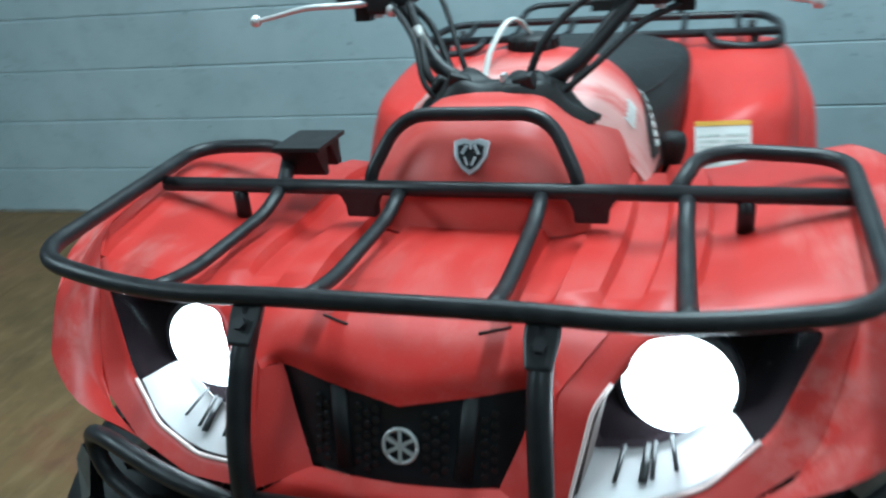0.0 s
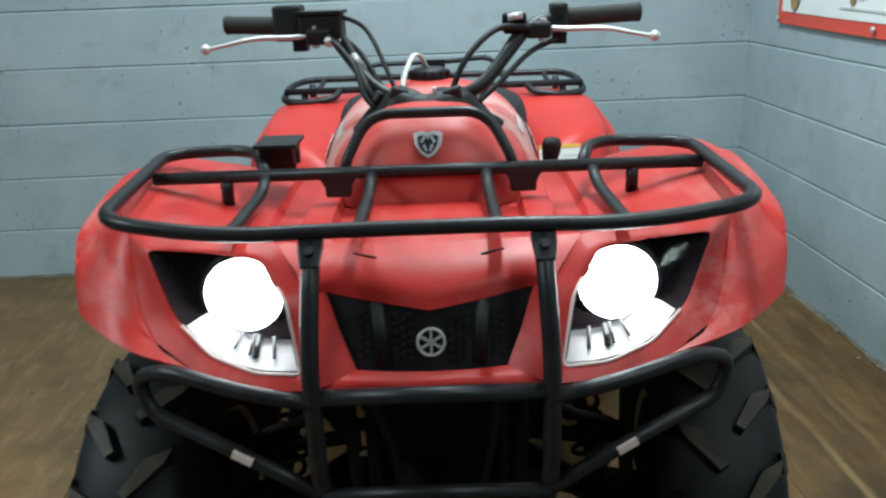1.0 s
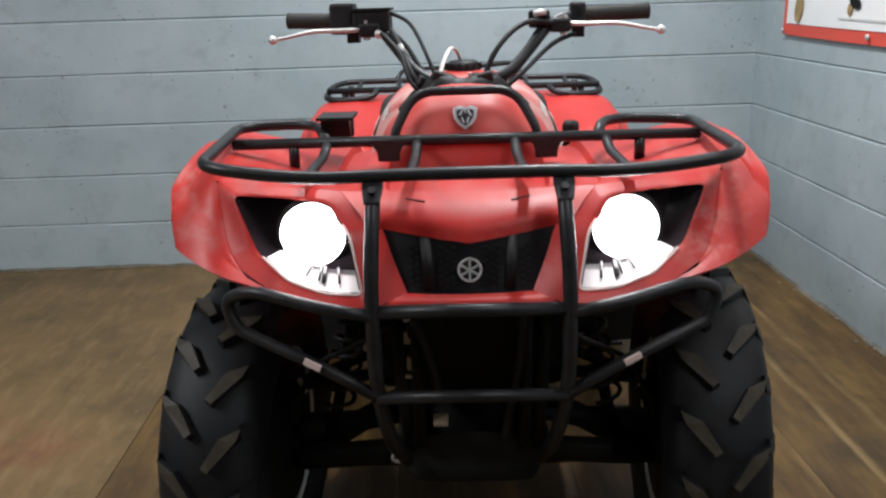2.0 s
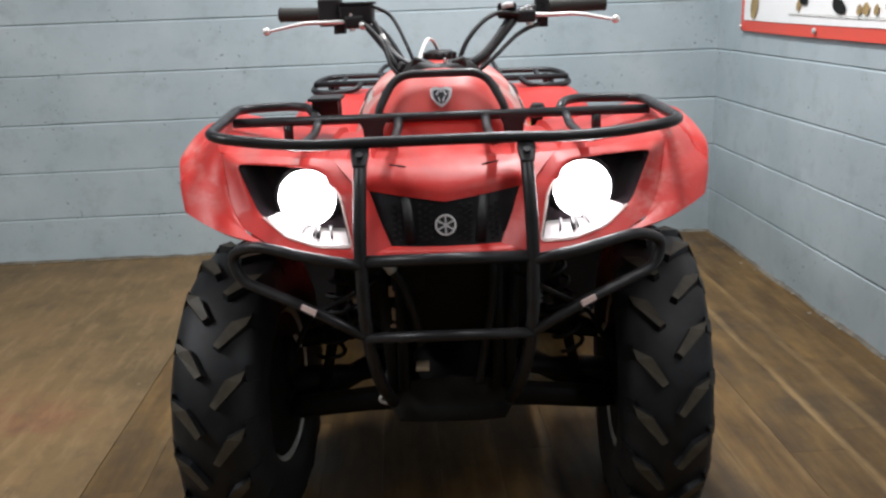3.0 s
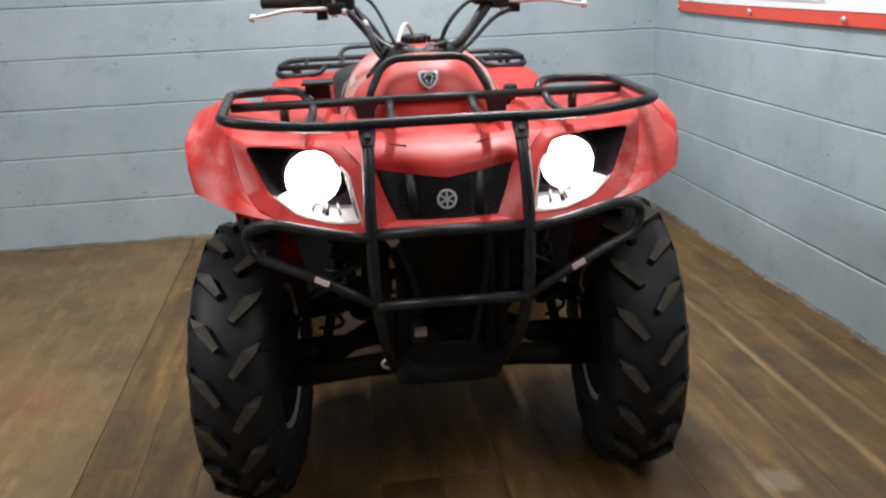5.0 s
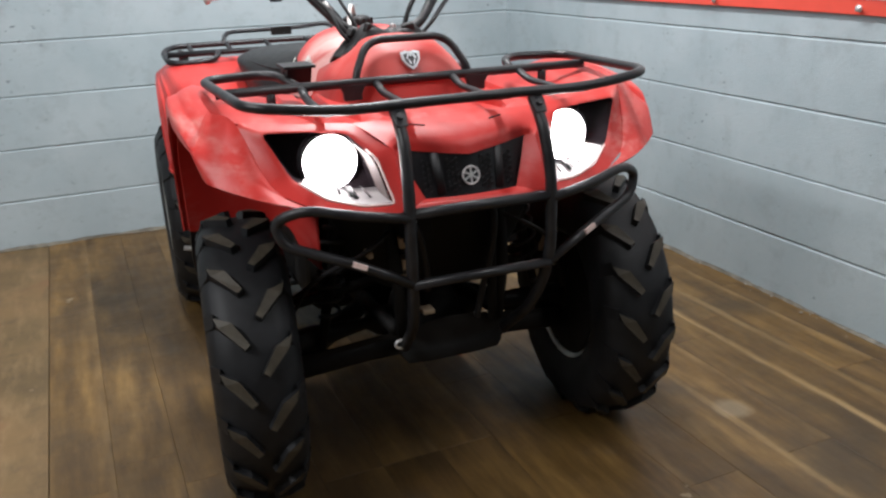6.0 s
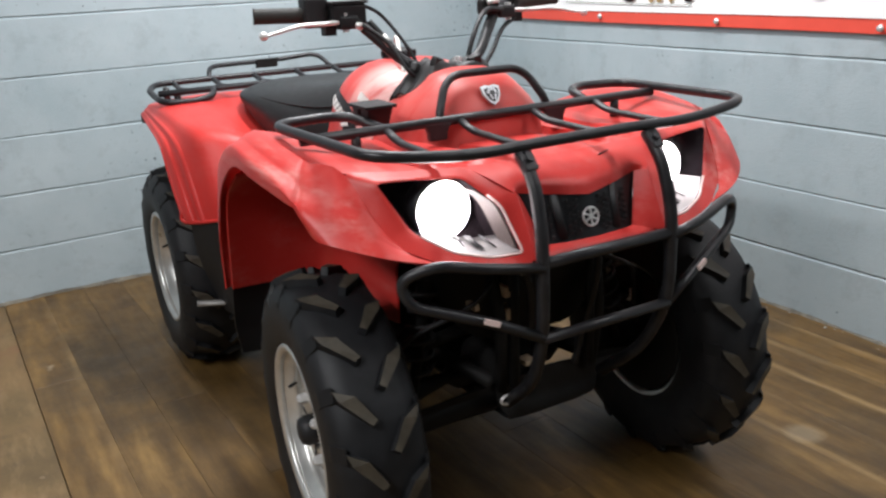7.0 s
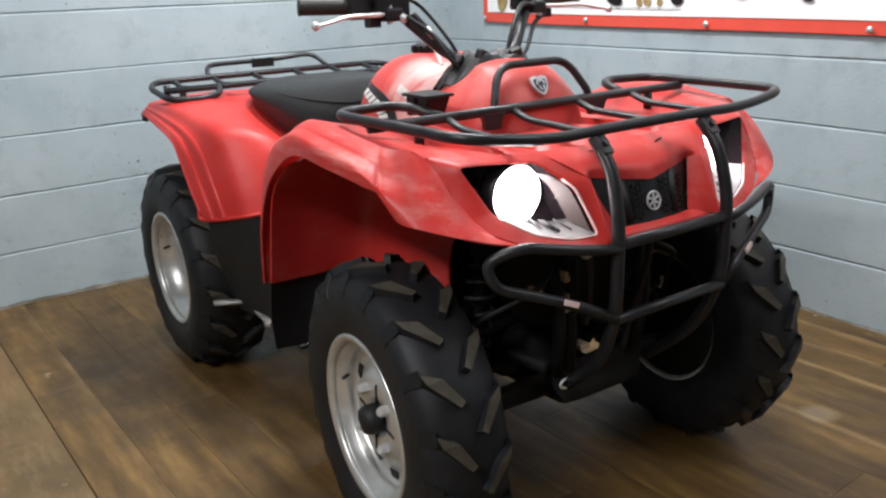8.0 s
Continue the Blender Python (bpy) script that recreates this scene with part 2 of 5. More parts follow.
RUBBER = tyre_mat("tyre_rubber", (0.006, 0.0064, 0.0075), (0.016, 0.017, 0.019))
LUGTOP = tyre_mat("worn_tread_face", (0.036, 0.031, 0.023), (0.095, 0.081, 0.059))
STEEL = plain_mat("silver_wheel_paint", (0.66, 0.655, 0.63), 0.34, metal=0.72, vary=0.12, scale=25, bump=0.1)
ALLOY = plain_mat("cast_alloy_lever", (0.72, 0.71, 0.70), 0.36, metal=0.5, vary=0.12, scale=40, bump=0.1)
CHROME = plain_mat("bright_reflector", (0.40, 0.385, 0.385), 0.4, metal=0.2, vary=0.05, scale=20, bump=0)
GRIP = plain_mat("olive_black_grip", (0.017, 0.016, 0.013), 0.7, vary=0.3, scale=90, bump=0.5)
WHITE = plain_mat("white_print", (0.72, 0.71, 0.68), 0.5, vary=0.06, scale=20, bump=0)
PAPER = plain_mat("label_print_grey", (0.56, 0.58, 0.54), 0.5, vary=0.2, scale=60, bump=0)
YELLOW = plain_mat("warning_yellow", (0.70, 0.40, 0.05), 0.5, vary=0.08, scale=20, bump=0)
CRUMB = plain_mat("plaster_crumbs", (0.34, 0.32, 0.28), 0.9, vary=0.4, scale=20, bump=0)
FILLET = plain_mat("dirty_mortar", (0.17, 0.155, 0.125), 0.9, vary=0.5, scale=24, bump=0.6)
TAN = plain_mat("tan_block_fill", (0.42, 0.32, 0.22), 0.6, vary=0.25, scale=30, bump=0.1)
TUBING = plain_mat("milky_breather_tube", (0.72, 0.70, 0.66), 0.35, vary=0.06, scale=30, bump=0)
BANNER_RED = plain_mat("banner_red", (0.74, 0.085, 0.055), 0.45, vary=0.08, scale=8, bump=0.03)
BANNER_WHITE = plain_mat("banner_white", (0.88, 0.88, 0.87), 0.45, vary=0.03, scale=6, bump=0.02)
GOLD = plain_mat("printed_gold", (0.36, 0.25, 0.10), 0.45, vary=0.35, scale=30, bump=0)
REFLECT = plain_mat("pale_reflector_and_lit_flange", (0.80, 0.62, 0.58), 0.4, vary=0.08, scale=30, bump=0)
BLOCK = block_paint_mat()
DIM = plain_mat("dark_unseen_wall", (0.12, 0.13, 0.14), 0.7, vary=0.2, scale=3, bump=0.1)
PLANK = plank_mat()
BOARD = board_mat()
CEIL = plain_mat("grey_ceiling", (0.30, 0.30, 0.30), 0.8, vary=0.05, scale=3, bump=0.1)
LAMP = glow_mat("lit_headlight", (1.0, 0.93, 0.95), 15.0)
LENS = clear_mat()
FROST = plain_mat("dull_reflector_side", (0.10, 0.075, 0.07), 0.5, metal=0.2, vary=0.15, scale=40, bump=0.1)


# ---- mesh helpers ----
def part(name, bm, mat, parent=None, label="", smooth=True):
    mesh = bpy.data.meshes.new(name)
    bm.to_mesh(mesh)
    bm.free()
    for m in mat if isinstance(mat, (list, tuple)) else (mat,):
        mesh.materials.append(m)
    if smooth:
        for p in mesh.polygons:
            p.use_smooth = True
    ob = new(name, mesh)
    ob.parent = parent
    if label:
        tagged(ob, label)
    return ob


def solid(ob, thickness, offset=-1.0, edge=0.0):
    s = ob.modifiers.new("thickness", "SOLIDIFY")
    s.thickness, s.offset = thickness, offset
    crisp = ob.modifiers.new("crisp", "EDGE_SPLIT")
    crisp.split_angle = radians(48)
    if edge:
        b = ob.modifiers.new("edge", "BEVEL")
        b.width, b.segments, b.limit_method, b.angle_limit = edge, 2, "ANGLE", radians(50)
    return ob


def bevelled(ob, width, segments=2):
    b = ob.modifiers.new("edge", "BEVEL")
    b.width, b.segments, b.limit_method, b.angle_limit = width, segments, "ANGLE", radians(35)
    return ob


def spline(pts, n, closed=False):
    """Points along a smooth curve through pts, n to a span."""
    p = [Vector(q) for q in pts]
    k, out = len(p), []
    for i in range(k if closed else k - 1):
        if closed:
            a, b, c, d = (p[(i + j) % k] for j in (-1, 0, 1, 2))
        else:
            b, c = p[i], p[i + 1]
            a = p[i - 1] if i else 2 * b - c
            d = p[i + 2] if i + 2 < k else 2 * c - b
        for s in range(n):
            t = s / n
            out.append(0.5 * (2 * b + (c - a) * t + (2 * a - 5 * b + 4 * c - d) * t * t + (3 * b - 3 * c + d - a) * t ** 3))
    if not closed:
        out.append(p[-1])
    return out


def rounded(pts, radius, n=6):
    """A path with its corners rounded off."""
    p = [Vector(q) for q in pts]
    out = [p[0]]
    for a, b, c in zip(p, p[1:], p[2:]):
        u, v = (a - b), (c - b)
        r = min(radius, u.length * 0.48, v.length * 0.48)
        s, e = b + u.normalized() * r, b + v.normalized() * r
        for i in range(n + 1):
            t = i / n
            out.append(s * (1 - t) ** 2 + b * 2 * t * (1 - t) + e * t * t)
    out.append(p[-1])
    return out


def tube_bm(path, r, segs=12, bm=None, flat=1.0):
    bm = bm or bmesh.new()
    path = [Vector(q) for q in path]
    keep = [path[0]]
    for q in path[1:]:
        if (q - keep[-1]).length > 1e-5:
            keep.append(q)
    path = keep
    t0 = (path[1] - path[0]).normalized()
    up = Vector((0, 0, 1)) if abs(t0.z) < 0.9 else Vector((0, 1, 0))
    side = t0.cross(up).normalized()
    rings = []
    for i, q in enumerate(path):
        a, b = path[max(0, i - 1)], path[min(len(path) - 1, i + 1)]
        t = (b - a).normalized()
        side = (side - t * side.dot(t)).normalized()
        nrm = side.cross(t)
        rad = r(i / (len(path) - 1)) if callable(r) else r
        rings.append([bm.verts.new(q + (side * math.cos(w) + nrm * flat * math.sin(w)) * rad) for w in (2 * math.pi * k / segs for k in range(segs))])
    for a, b in zip(rings, rings[1:]):
        for k in range(segs):
            bm.faces.new((a[k], a[(k + 1) % segs], b[(k + 1) % segs], b[k]))
    bm.faces.new(rings[0][::-1])
    bm.faces.new(rings[-1])
    return bm


def loft_bm(rows, nu=5, nv=5, closed=False, mirror=False, bm=None):
    """A smooth sheet through rows of points."""
    bm = bm or bmesh.new()
    across = [spline(r, nv, closed) for r in rows]
    cols = [spline([a[j] for a in across], nu) for j in range(len(across[0]))]
    for sign in (1, -1) if mirror else (1,):
        grid = [[bm.verts.new((q.x * sign, q.y, q.z)) for q in col] for col in cols]
        n = len(grid)
        for j in range(n if closed else n - 1):
            a, b = grid[j], grid[(j + 1) % n]
            for i in range(len(a) - 1):
                f = (a[i], b[i], b[i + 1], a[i + 1])
                bm.faces.new(f if sign > 0 else f[::-1])
    if mirror:
        bmesh.ops.remove_doubles(bm, verts=bm.verts, dist=0.0008)
    return bm


def lathe_bm(profile, segs=48, bm=None, axis="x", centre=(0, 0, 0), closed=False):
    """Turns (along, radius) pairs round an axis."""
    bm = bm or bmesh.new()
    c = Vector(centre)
    rings = []
    for s, r in profile:
        ring = []
        for k in range(segs):
            w = 2 * math.pi * k / segs
            u, v = r * math.cos(w), r * math.sin(w)
            ring.append(bm.verts.new(c + Vector({"x": (s, u, v), "y": (u, s, v), "z": (u, v, s)}[axis])))
        rings.append(ring)
    pairs = list(zip(rings, rings[1:])) + ([(rings[-1], rings[0])] if closed else [])
    for a, b in pairs:
        for k in range(segs):
            bm.faces.new((a[k], a[(k + 1) % segs], b[(k + 1) % segs], b[k]))
    if not closed:
        for ring in (rings[0], rings[-1]):
            bm.faces.new(ring)
    bmesh.ops.recalc_face_normals(bm, faces=bm.faces)
    return bm


def box_bm(lo, hi, bm=None, m=None):
    bm = bm or bmesh.new()
    c = [bm.verts.new((x, y, z)) for x in (lo[0], hi[0]) for y in (lo[1], hi[1]) for z in (lo[2], hi[2])]
    for f in ((0, 1, 3, 2), (4, 6, 7, 5), (0, 4, 5, 1), (2, 3, 7, 6), (0, 2, 6, 4), (1, 5, 7, 3)):
        bm.faces.new([c[i] for i in f])
    if m is not None:
        bmesh.ops.transform(bm, matrix=m, verts=c)
    return bm


def slab_bm(outline, depth, bm=None):
    """A flat outline in the xz plane pushed back along y; pose it afterwards."""
    bm = bm or bmesh.new()
    a = [bm.verts.new((x, 0, z)) for x, z in outline]
    b = [bm.verts.new((x, depth, z)) for x, z in outline]
    bm.faces.new(a)
    bm.faces.new(b[::-1])
    n = len(a)
    for i in range(n):
        bm.faces.new((a[i], b[i], b[(i + 1) % n], a[(i + 1) % n]))
    bmesh.ops.recalc_face_normals(bm, faces=bm.faces)
    return bm


def moved(bm, m):
    bmesh.ops.transform(bm, matrix=m, verts=bm.verts)
    return bm


# ---- the room ----
EAST, NORTH, WEST, SOUTH, HIGH = 1.33, 2.66, -3.4, -4.4, 2.75
COURSE, FIRST, LONG = 0.225, 0.216, 0.45
SEAM = -1.02


def wall(name, lo, hi, label, paint=None):
    return tagged(part(name, box_bm(lo, hi), paint or BLOCK, smooth=False), label, "wall", kind="structure")


wall_north = wall("wall_north", (WEST - 0.2, NORTH + 0.006, -0.1), (EAST + 0.22, NORTH + 0.2, HIGH), "pale blue-grey painted concrete block wall")
wall_east = wall("wall_east", (EAST + 0.006, SOUTH, -0.1), (EAST + 0.2, NORTH + 0.006, HIGH), "pale blue-grey painted concrete block wall behind banner")
# unseen walls and ceiling close the room, kept dark so little light bounces back
wall_west = wall("wall_west", (WEST - 0.2, SOUTH, -0.1), (WEST, NORTH + 0.006, HIGH), "unseen closing wall, dark to cut bounced light", DIM)
wall_south = wall("wall_south", (WEST - 0.2, SOUTH - 0.2, -0.1), (EAST + 0.22, SOUTH, HIGH), "unseen closing wall, dark to cut bounced light", DIM)
tagged(part("ceiling", box_bm((WEST - 0.2, SOUTH - 0.2, HIGH), (EAST + 0.22, NORTH + 0.2, HIGH + 0.1)), CEIL, smooth=False), "unseen grey ceiling, kept dull to cut bounced light", "ceiling", kind="structure")
floor = tagged(part("floor", box_bm((WEST - 0.2, SOUTH - 0.2, -0.12), (EAST + 0.22, NORTH + 0.2, -0.012)), BOARD, smooth=False), "worn brown plank floor beside dusty tan boards", "floor", kind="structure")

# ---- the quad bike: x to its left side, y to its tail, z up ----
bike = new("quad_bike")
bike.matrix_world = pose(-0.0943, 0.3885, 0.0726, 0, 0, -2.7) @ Matrix.Scale(0.988, 4)
tagged(bike, "red utility quad bike with black racks and lit headlights", "quad bike")
AXLE_F, AXLE_R, HUB_Z = 0.052, 1.318, 0.254


def tyre_profile(w):
    half = [(0.74, 0.170), (0.80, 0.176), (0.93, 0.196), (1.0, 0.228), (1.0, 0.262), (0.93, 0.288), (0.78, 0.306), (0.45, 0.316)]
    return [(-s * w, r) for s, r in half] + [(0, 0.319)] + [(s * w, r) for s, r in reversed(half)]


def surface_radius(prof, s):
    for (a, r), (b, q) in zip(prof, prof[1:]):
        if a <= s <= b and b > a:
            return r + (q - r) * (s - a) / (b - a)
    return prof[4][1]


def lug_mesh(prof, w, corners, height, mats, worn):
    """A rubber lug on the tread, built at the wheel's front; corners as (angle, place across)."""
    bm = bmesh.new()
    base, top = [], []
    ma = sum(a for a, s in corners) / len(corners)
    ms = sum(s for a, s in corners) / len(corners)
    for a, s in corners:
        r = surface_radius(prof, max(-0.99 * w, min(0.99 * w, s * w)))
        for store, k, rr in ((base, 1.14, r - 0.004), (top, 1.0, r + height)):
            aa, ss = ma + (a - ma) * k, (ms + (s - ms) * k) * w
            store.append(bm.verts.new((ss, -rr * math.cos(aa), rr * math.sin(aa))))
    bm.faces.new(top).material_index = worn
    k = len(base)
    for i in range(k):
        bm.faces.new((base[i], base[(i + 1) % k], top[(i + 1) % k], top[i]))
    bmesh.ops.recalc_face_normals(bm, faces=bm.faces[:])
    me = bpy.data.meshes.new("tread_lug")
    bm.to_mesh(me)
    bm.free()
    for m in mats:
        me.materials.append(m)
    return me


def wheel(side, y, x, width, lugs, turn, steer, dish=0.0):
    """side -1: outer face towards -x. The wheel's own mesh is the steel rim."""
    w, o = width / 2, side
    prof_rim = [(0.82, 0.184), (0.88, 0.187), (0.92, 0.184), (0.91, 0.178), (0.86, 0.170), (0.78, 0.167), (0.765, 0.170), (0.74, 0.170), (0.725, 0.160), (0.60, 0.157), (0.575, 0.151), (0.44 - dish, 0.149), (0.42 - dish, 0.152), (0.34 - dish, 0.152), (0.27 - dish, 0.147), (0.28 - dish, 0.118), (0.46 - dish, 0.098), (0.55 - dish, 0.088), (0.55 - dish, 0.050), (0.48 - dish, 0.034),
                (0.12 - dish, 0.028), (0.0 - dish, 0.10), (-0.05 - dish, 0.154), (-0.66, 0.161), (-0.80, 0.176), (-0.80, 0.185), (-0.72, 0.185), (-0.6, 0.169), (0.6, 0.169)]
    rim = part("wheel", lathe_bm([(o * s * w, r) for s, r in prof_rim], 56, closed=True), STEEL, bike, "silver painted steel wheel with black tyre")
    prof = tyre_profile(w)
    part("tyre", lathe_bm(prof, 80, closed=True), RUBBER, rim, "black knobbly off-road tyre with dusty worn lugs")
    pitch = 2 * math.pi / lugs
    for row in (1, -1):
        chevron = lug_mesh(prof, w, [(0.120, row * 0.80), (0.050, row * 0.72), (-0.110, row * 0.22), (-0.085, row * 0.10), (0.062, row * 0.42)], 0.017, (RUBBER, LUGTOP), 1)
        shoulder = lug_mesh(prof, w, [(0.060, row * 0.985), (-0.045, row * 0.985), (-0.055, row * 0.80), (0.035, row * 0.78)], 0.012, (RUBBER, LUGTOP), 0)
        for i in range(lugs):
            a0 = pitch * (i + (0.5 if row > 0 else 0.0))
            for me, a in ((chevron, a0), (shoulder, a0 + 0.33 * pitch)):
                lug = new("tread_lug", me)
                lug.parent = rim
                lug.rotation_euler = (-a, 0, 0)
    part("hub_cap", lathe_bm([(o * (0.25 - dish) * w, 0.033), (o * (0.74 - dish) * w, 0.032), (o * (0.88 - dish) * w, 0.027), (o * (0.93 - dish) * w, 0.013), (o * (0.935 - dish) * w, 0.004)], 24), BLACK, rim, "black plastic hub cap")
    part("brake_drum", lathe_bm([(o * -0.30 * w, 0.150), (o * -0.62 * w, 0.158), (o * -0.72 * w, 0.164), (o * -0.76 * w, 0.158), (o * -0.76 * w, 0.085), (o * -0.78 * w, 0.075), (o * -0.79 * w, 0.012)], 36), FRAME, rim, "dirty black brake drum")
    for k in range(4):
        a = math.pi / 4 + k * math.pi / 2
        c = (0, 0.066 * math.cos(a), 0.066 * math.sin(a))
        part("wheel_nut", lathe_bm([(o * (0.53 - dish) * w, 0.012), (o * (0.72 - dish) * w, 0.0105), (o * (0.78 - dish) * w, 0.006)], 6, centre=c), ALLOY, rim, smooth=False)
        turned = Matrix.Rotation(a + math.pi / 4, 4, "X")
        part("disc_gap", moved(box_bm((-0.002, 0.036, -0.0028), (0.002, 0.080, 0.0028)), Matrix.Translation((o * (0.55 - dish) * w, 0, 0)) @ turned), BLACK, rim, smooth=False)
        for b in (0.30, -0.30):
            hole = slab_bm([(-0.019, -0.007), (0.019, -0.007), (0.013, 0.009), (-0.013, 0.009)], 0.004)
            part("slot", moved(hole, Matrix.Rotation(a + math.pi / 4 + b - math.pi / 2, 4, "X") @ Matrix.Translation((o * (0.275 - dish) * w, 0, 0.132)) @ Matrix.Rotation(o * -math.pi / 2, 4, "Z")), BLACK, rim, "dark slot in the wheel disc", smooth=False)
    part("valve", tube_bm([(o * 0.5 * w, 0.150, 0.02), (o * 0.7 * w, 0.140, 0.02)], 0.004, 6), BLACK, rim)
    rim.matrix_local = pose(x, y, HUB_Z, turn, 0, steer)
    return rim


for sx in (-1, 1):
    wheel(sx, AXLE_F, sx * 0.449, 0.184, 18, 7 if sx < 0 else 15, -4.5)
for sx in (-1, 1):
    wheel(sx, AXLE_R, sx * 0.432, 0.240, 18, 4 if sx < 0 else 11, 0, 0.50)


# ---- bodywork ----
def ring(pts, radius, n=4):
    """A closed outline with small round corners."""
    m = tuple(0.5 * (a + b) for a, b in zip(pts[-1], pts[0]))
    return rounded([m] + list(pts) + [m], radius, n)[:-1]


def front_fender():
    # round the headlight opening: loops from the opening out to the panel's edge
    opening = [(0.172, -0.243, 0.653), (0.235, -0.236, 0.655), (0.298, -0.210, 0.670), (0.356, -0.165, 0.708), (0.400, -0.121, 0.797), (0.315, -0.128, 0.792), (0.236, -0.142, 0.785), (0.192, -0.200, 0.737)]
    edge = [(0.158, -0.262, 0.640), (0.240, -0.252, 0.639), (0.322, -0.222, 0.656), (0.402, -0.172, 0.694), (0.440, -0.075, 0.812), (0.320, -0.100, 0.803), (0.215, -0.118, 0.798), (0.158, -0.205, 0.752)]
    rim = [tuple(0.85 * p + 0.15 * q + d for p, q, d in zip(a, b, (0, -0.002, 0.001))) for a, b in zip(opening, edge)]
    middle = [tuple(0.5 * (p + q) + d for p, q, d in zip(a, b, (0, -0.001, 0.001))) for a, b in zip(opening, edge)]
    bm = loft_bm([ring(opening, 0.014), ring(rim, 0.016), ring(middle, 0.02), ring(edge, 0.012)], 2, 1, closed=True, mirror=True)
    # cheek and flank, from the lamp panel back along the wheel arch
    flank = [
        [(0.322, -0.222, 0.656), (0.366, -0.202, 0.672), (0.402, -0.172, 0.694)],
        [(0.414, -0.202, 0.680), (0.452, -0.150, 0.724), (0.440, -0.075, 0.812)],
        [(0.496, -0.140, 0.705), (0.518, -0.088, 0.748), (0.472, -0.010, 0.824)],
        [(0.534, -0.030, 0.766), (0.542, 0.012, 0.797), (0.484, 0.090, 0.836)],
        [(0.546, 0.110, 0.782), (0.549, 0.150, 0.816), (0.488, 0.190, 0.848)],
        [(0.546, 0.245, 0.787), (0.545, 0.264, 0.822), (0.482, 0.290, 0.846)],
        [(0.545, 0.356, 0.735), (0.543, 0.373, 0.776), (0.467, 0.370, 0.822)],
        [(0.542, 0.432, 0.664), (0.539, 0.444, 0.692), (0.441, 0.440, 0.775)],
        [(0.540, 0.488, 0.555), (0.536, 0.496, 0.562), (0.429, 0.500, 0.610)],
        [(0.536, 0.514, 0.430), (0.531, 0.522, 0.430), (0.423, 0.525, 0.440)]]
    # the arch's edge steps up behind the cheek
    crest = spline([r[2] for r in flank], 20)
    flank[3:3] = [[(0.515, -0.094, 0.716), (0.528, -0.062, 0.758), tuple(crest[46])],
                  [(0.524, -0.074, 0.757), (0.534, -0.040, 0.780), tuple(crest[49])]]
    # a soft groove and a raised shoulder run along the flank
    strong = (0, 0.3, 0.7, 0.8, 0.8, 0.7, 0.6, 0.6, 0.5, 0.3, 0, 0)
    out = Vector((0.75, -0.25, 0.6))
    for k, row in enumerate(flank):
        a, b = Vector(row[1]), Vector(row[2])
        row[2:2] = [tuple(a.lerp(b, f) + out * h * strong[k]) for f, h in ((0.18, 0.003), (0.32, 0.002), (0.44, 0.001), (0.56, 0.004), (0.80, 0.005))]
    loft_bm(flank, 4, 2, mirror=True, bm=bm)
    # top deck under the rack, with pressed bands running front to back
    bands = ((0.0, 0), (0.10, 0), (0.19, 0), (0.205, -0.008), (0.30, -0.008), (0.315, 0.002), (0.40, 0.002), (0.415, -0.006), (0.50, -0.006), (0.515, 0.001), (0.60, 0.001), (0.615, -0.005), (0.70, -0.004), (0.80, 0), (0.90, 0), (1.0, 0))
    deck = []
    for y, zc, zo, xo, deep in ((-0.120, 0.794, 0.812, 0.440, 0.15), (-0.085, 0.799, 0.818, 0.454, 0.6), (-0.010, 0.800, 0.824, 0.472, 1), (0.090, 0.792, 0.836, 0.484, 1), (0.190, 0.792, 0.848, 0.488, 1), (0.290, 0.796, 0.846, 0.482, 1), (0.370, 0.788, 0.822, 0.467, 1)):
        row = []
        for f, h in bands:
            x = f * xo
            lift = (zo - zc) * max(0, (f - 0.45) / 0.55) ** 1.4
            sweep = 0.2 * max(0, x - 0.215) if y < -0.1 else 0.15 * max(0, x - 0.215) if y < -0.05 else 0
            row.append((x, y + sweep, zc + lift + 1.7 * h * deep))
        deck.append(row)
    loft_bm(deck, 4, 1, mirror=True, bm=bm)
    # nose between the lamps, down to the grille
    nose = [
        [(0.0, -0.120, 0.794), (0.080, -0.120, 0.794), (0.150, -0.119, 0.796), (0.215, -0.118, 0.798)],
        [(0.0, -0.166, 0.780), (0.080, -0.162, 0.782), (0.140, -0.156, 0.785), (0.190, -0.158, 0.780)],
        [(0.0, -0.202, 0.756), (0.080, -0.190, 0.762), (0.135, -0.181, 0.767), (0.168, -0.191, 0.762)],
        [(0.0, -0.215, 0.730), (0.075, -0.199, 0.739), (0.142, -0.183, 0.749), (0.158, -0.205, 0.752)]]
    loft_bm(nose, 4, 4, mirror=True, bm=bm)
    # red strips between grille and lamp, and the lip below the grille
    cheek = [[(0.142, -0.183, 0.749), (0.150, -0.194, 0.751), (0.158, -0.205, 0.752)],
             [(0.124, -0.203, 0.698), (0.142, -0.222, 0.697), (0.158, -0.236, 0.696)],
             [(0.102, -0.226, 0.650), (0.128, -0.246, 0.645), (0.158, -0.262, 0.640)]]
    loft_bm(cheek, 4, 4, mirror=True, bm=bm)
    lip = [[(0.0, -0.238, 0.650), (0.060, -0.234, 0.650), (0.102, -0.226, 0.650)],
           [(0.0, -0.256, 0.643), (0.080, -0.252, 0.643), (0.128, -0.246, 0.645)],
           [(0.0, -0.252, 0.626), (0.090, -0.252, 0.626), (0.158, -0.258, 0.630)]]
    loft_bm(lip, 3, 4, mirror=True, bm=bm)
    bmesh.ops.remove_doubles(bm, verts=bm.verts, dist=0.0015)
    bmesh.ops.recalc_face_normals(bm, faces=bm.faces[:])
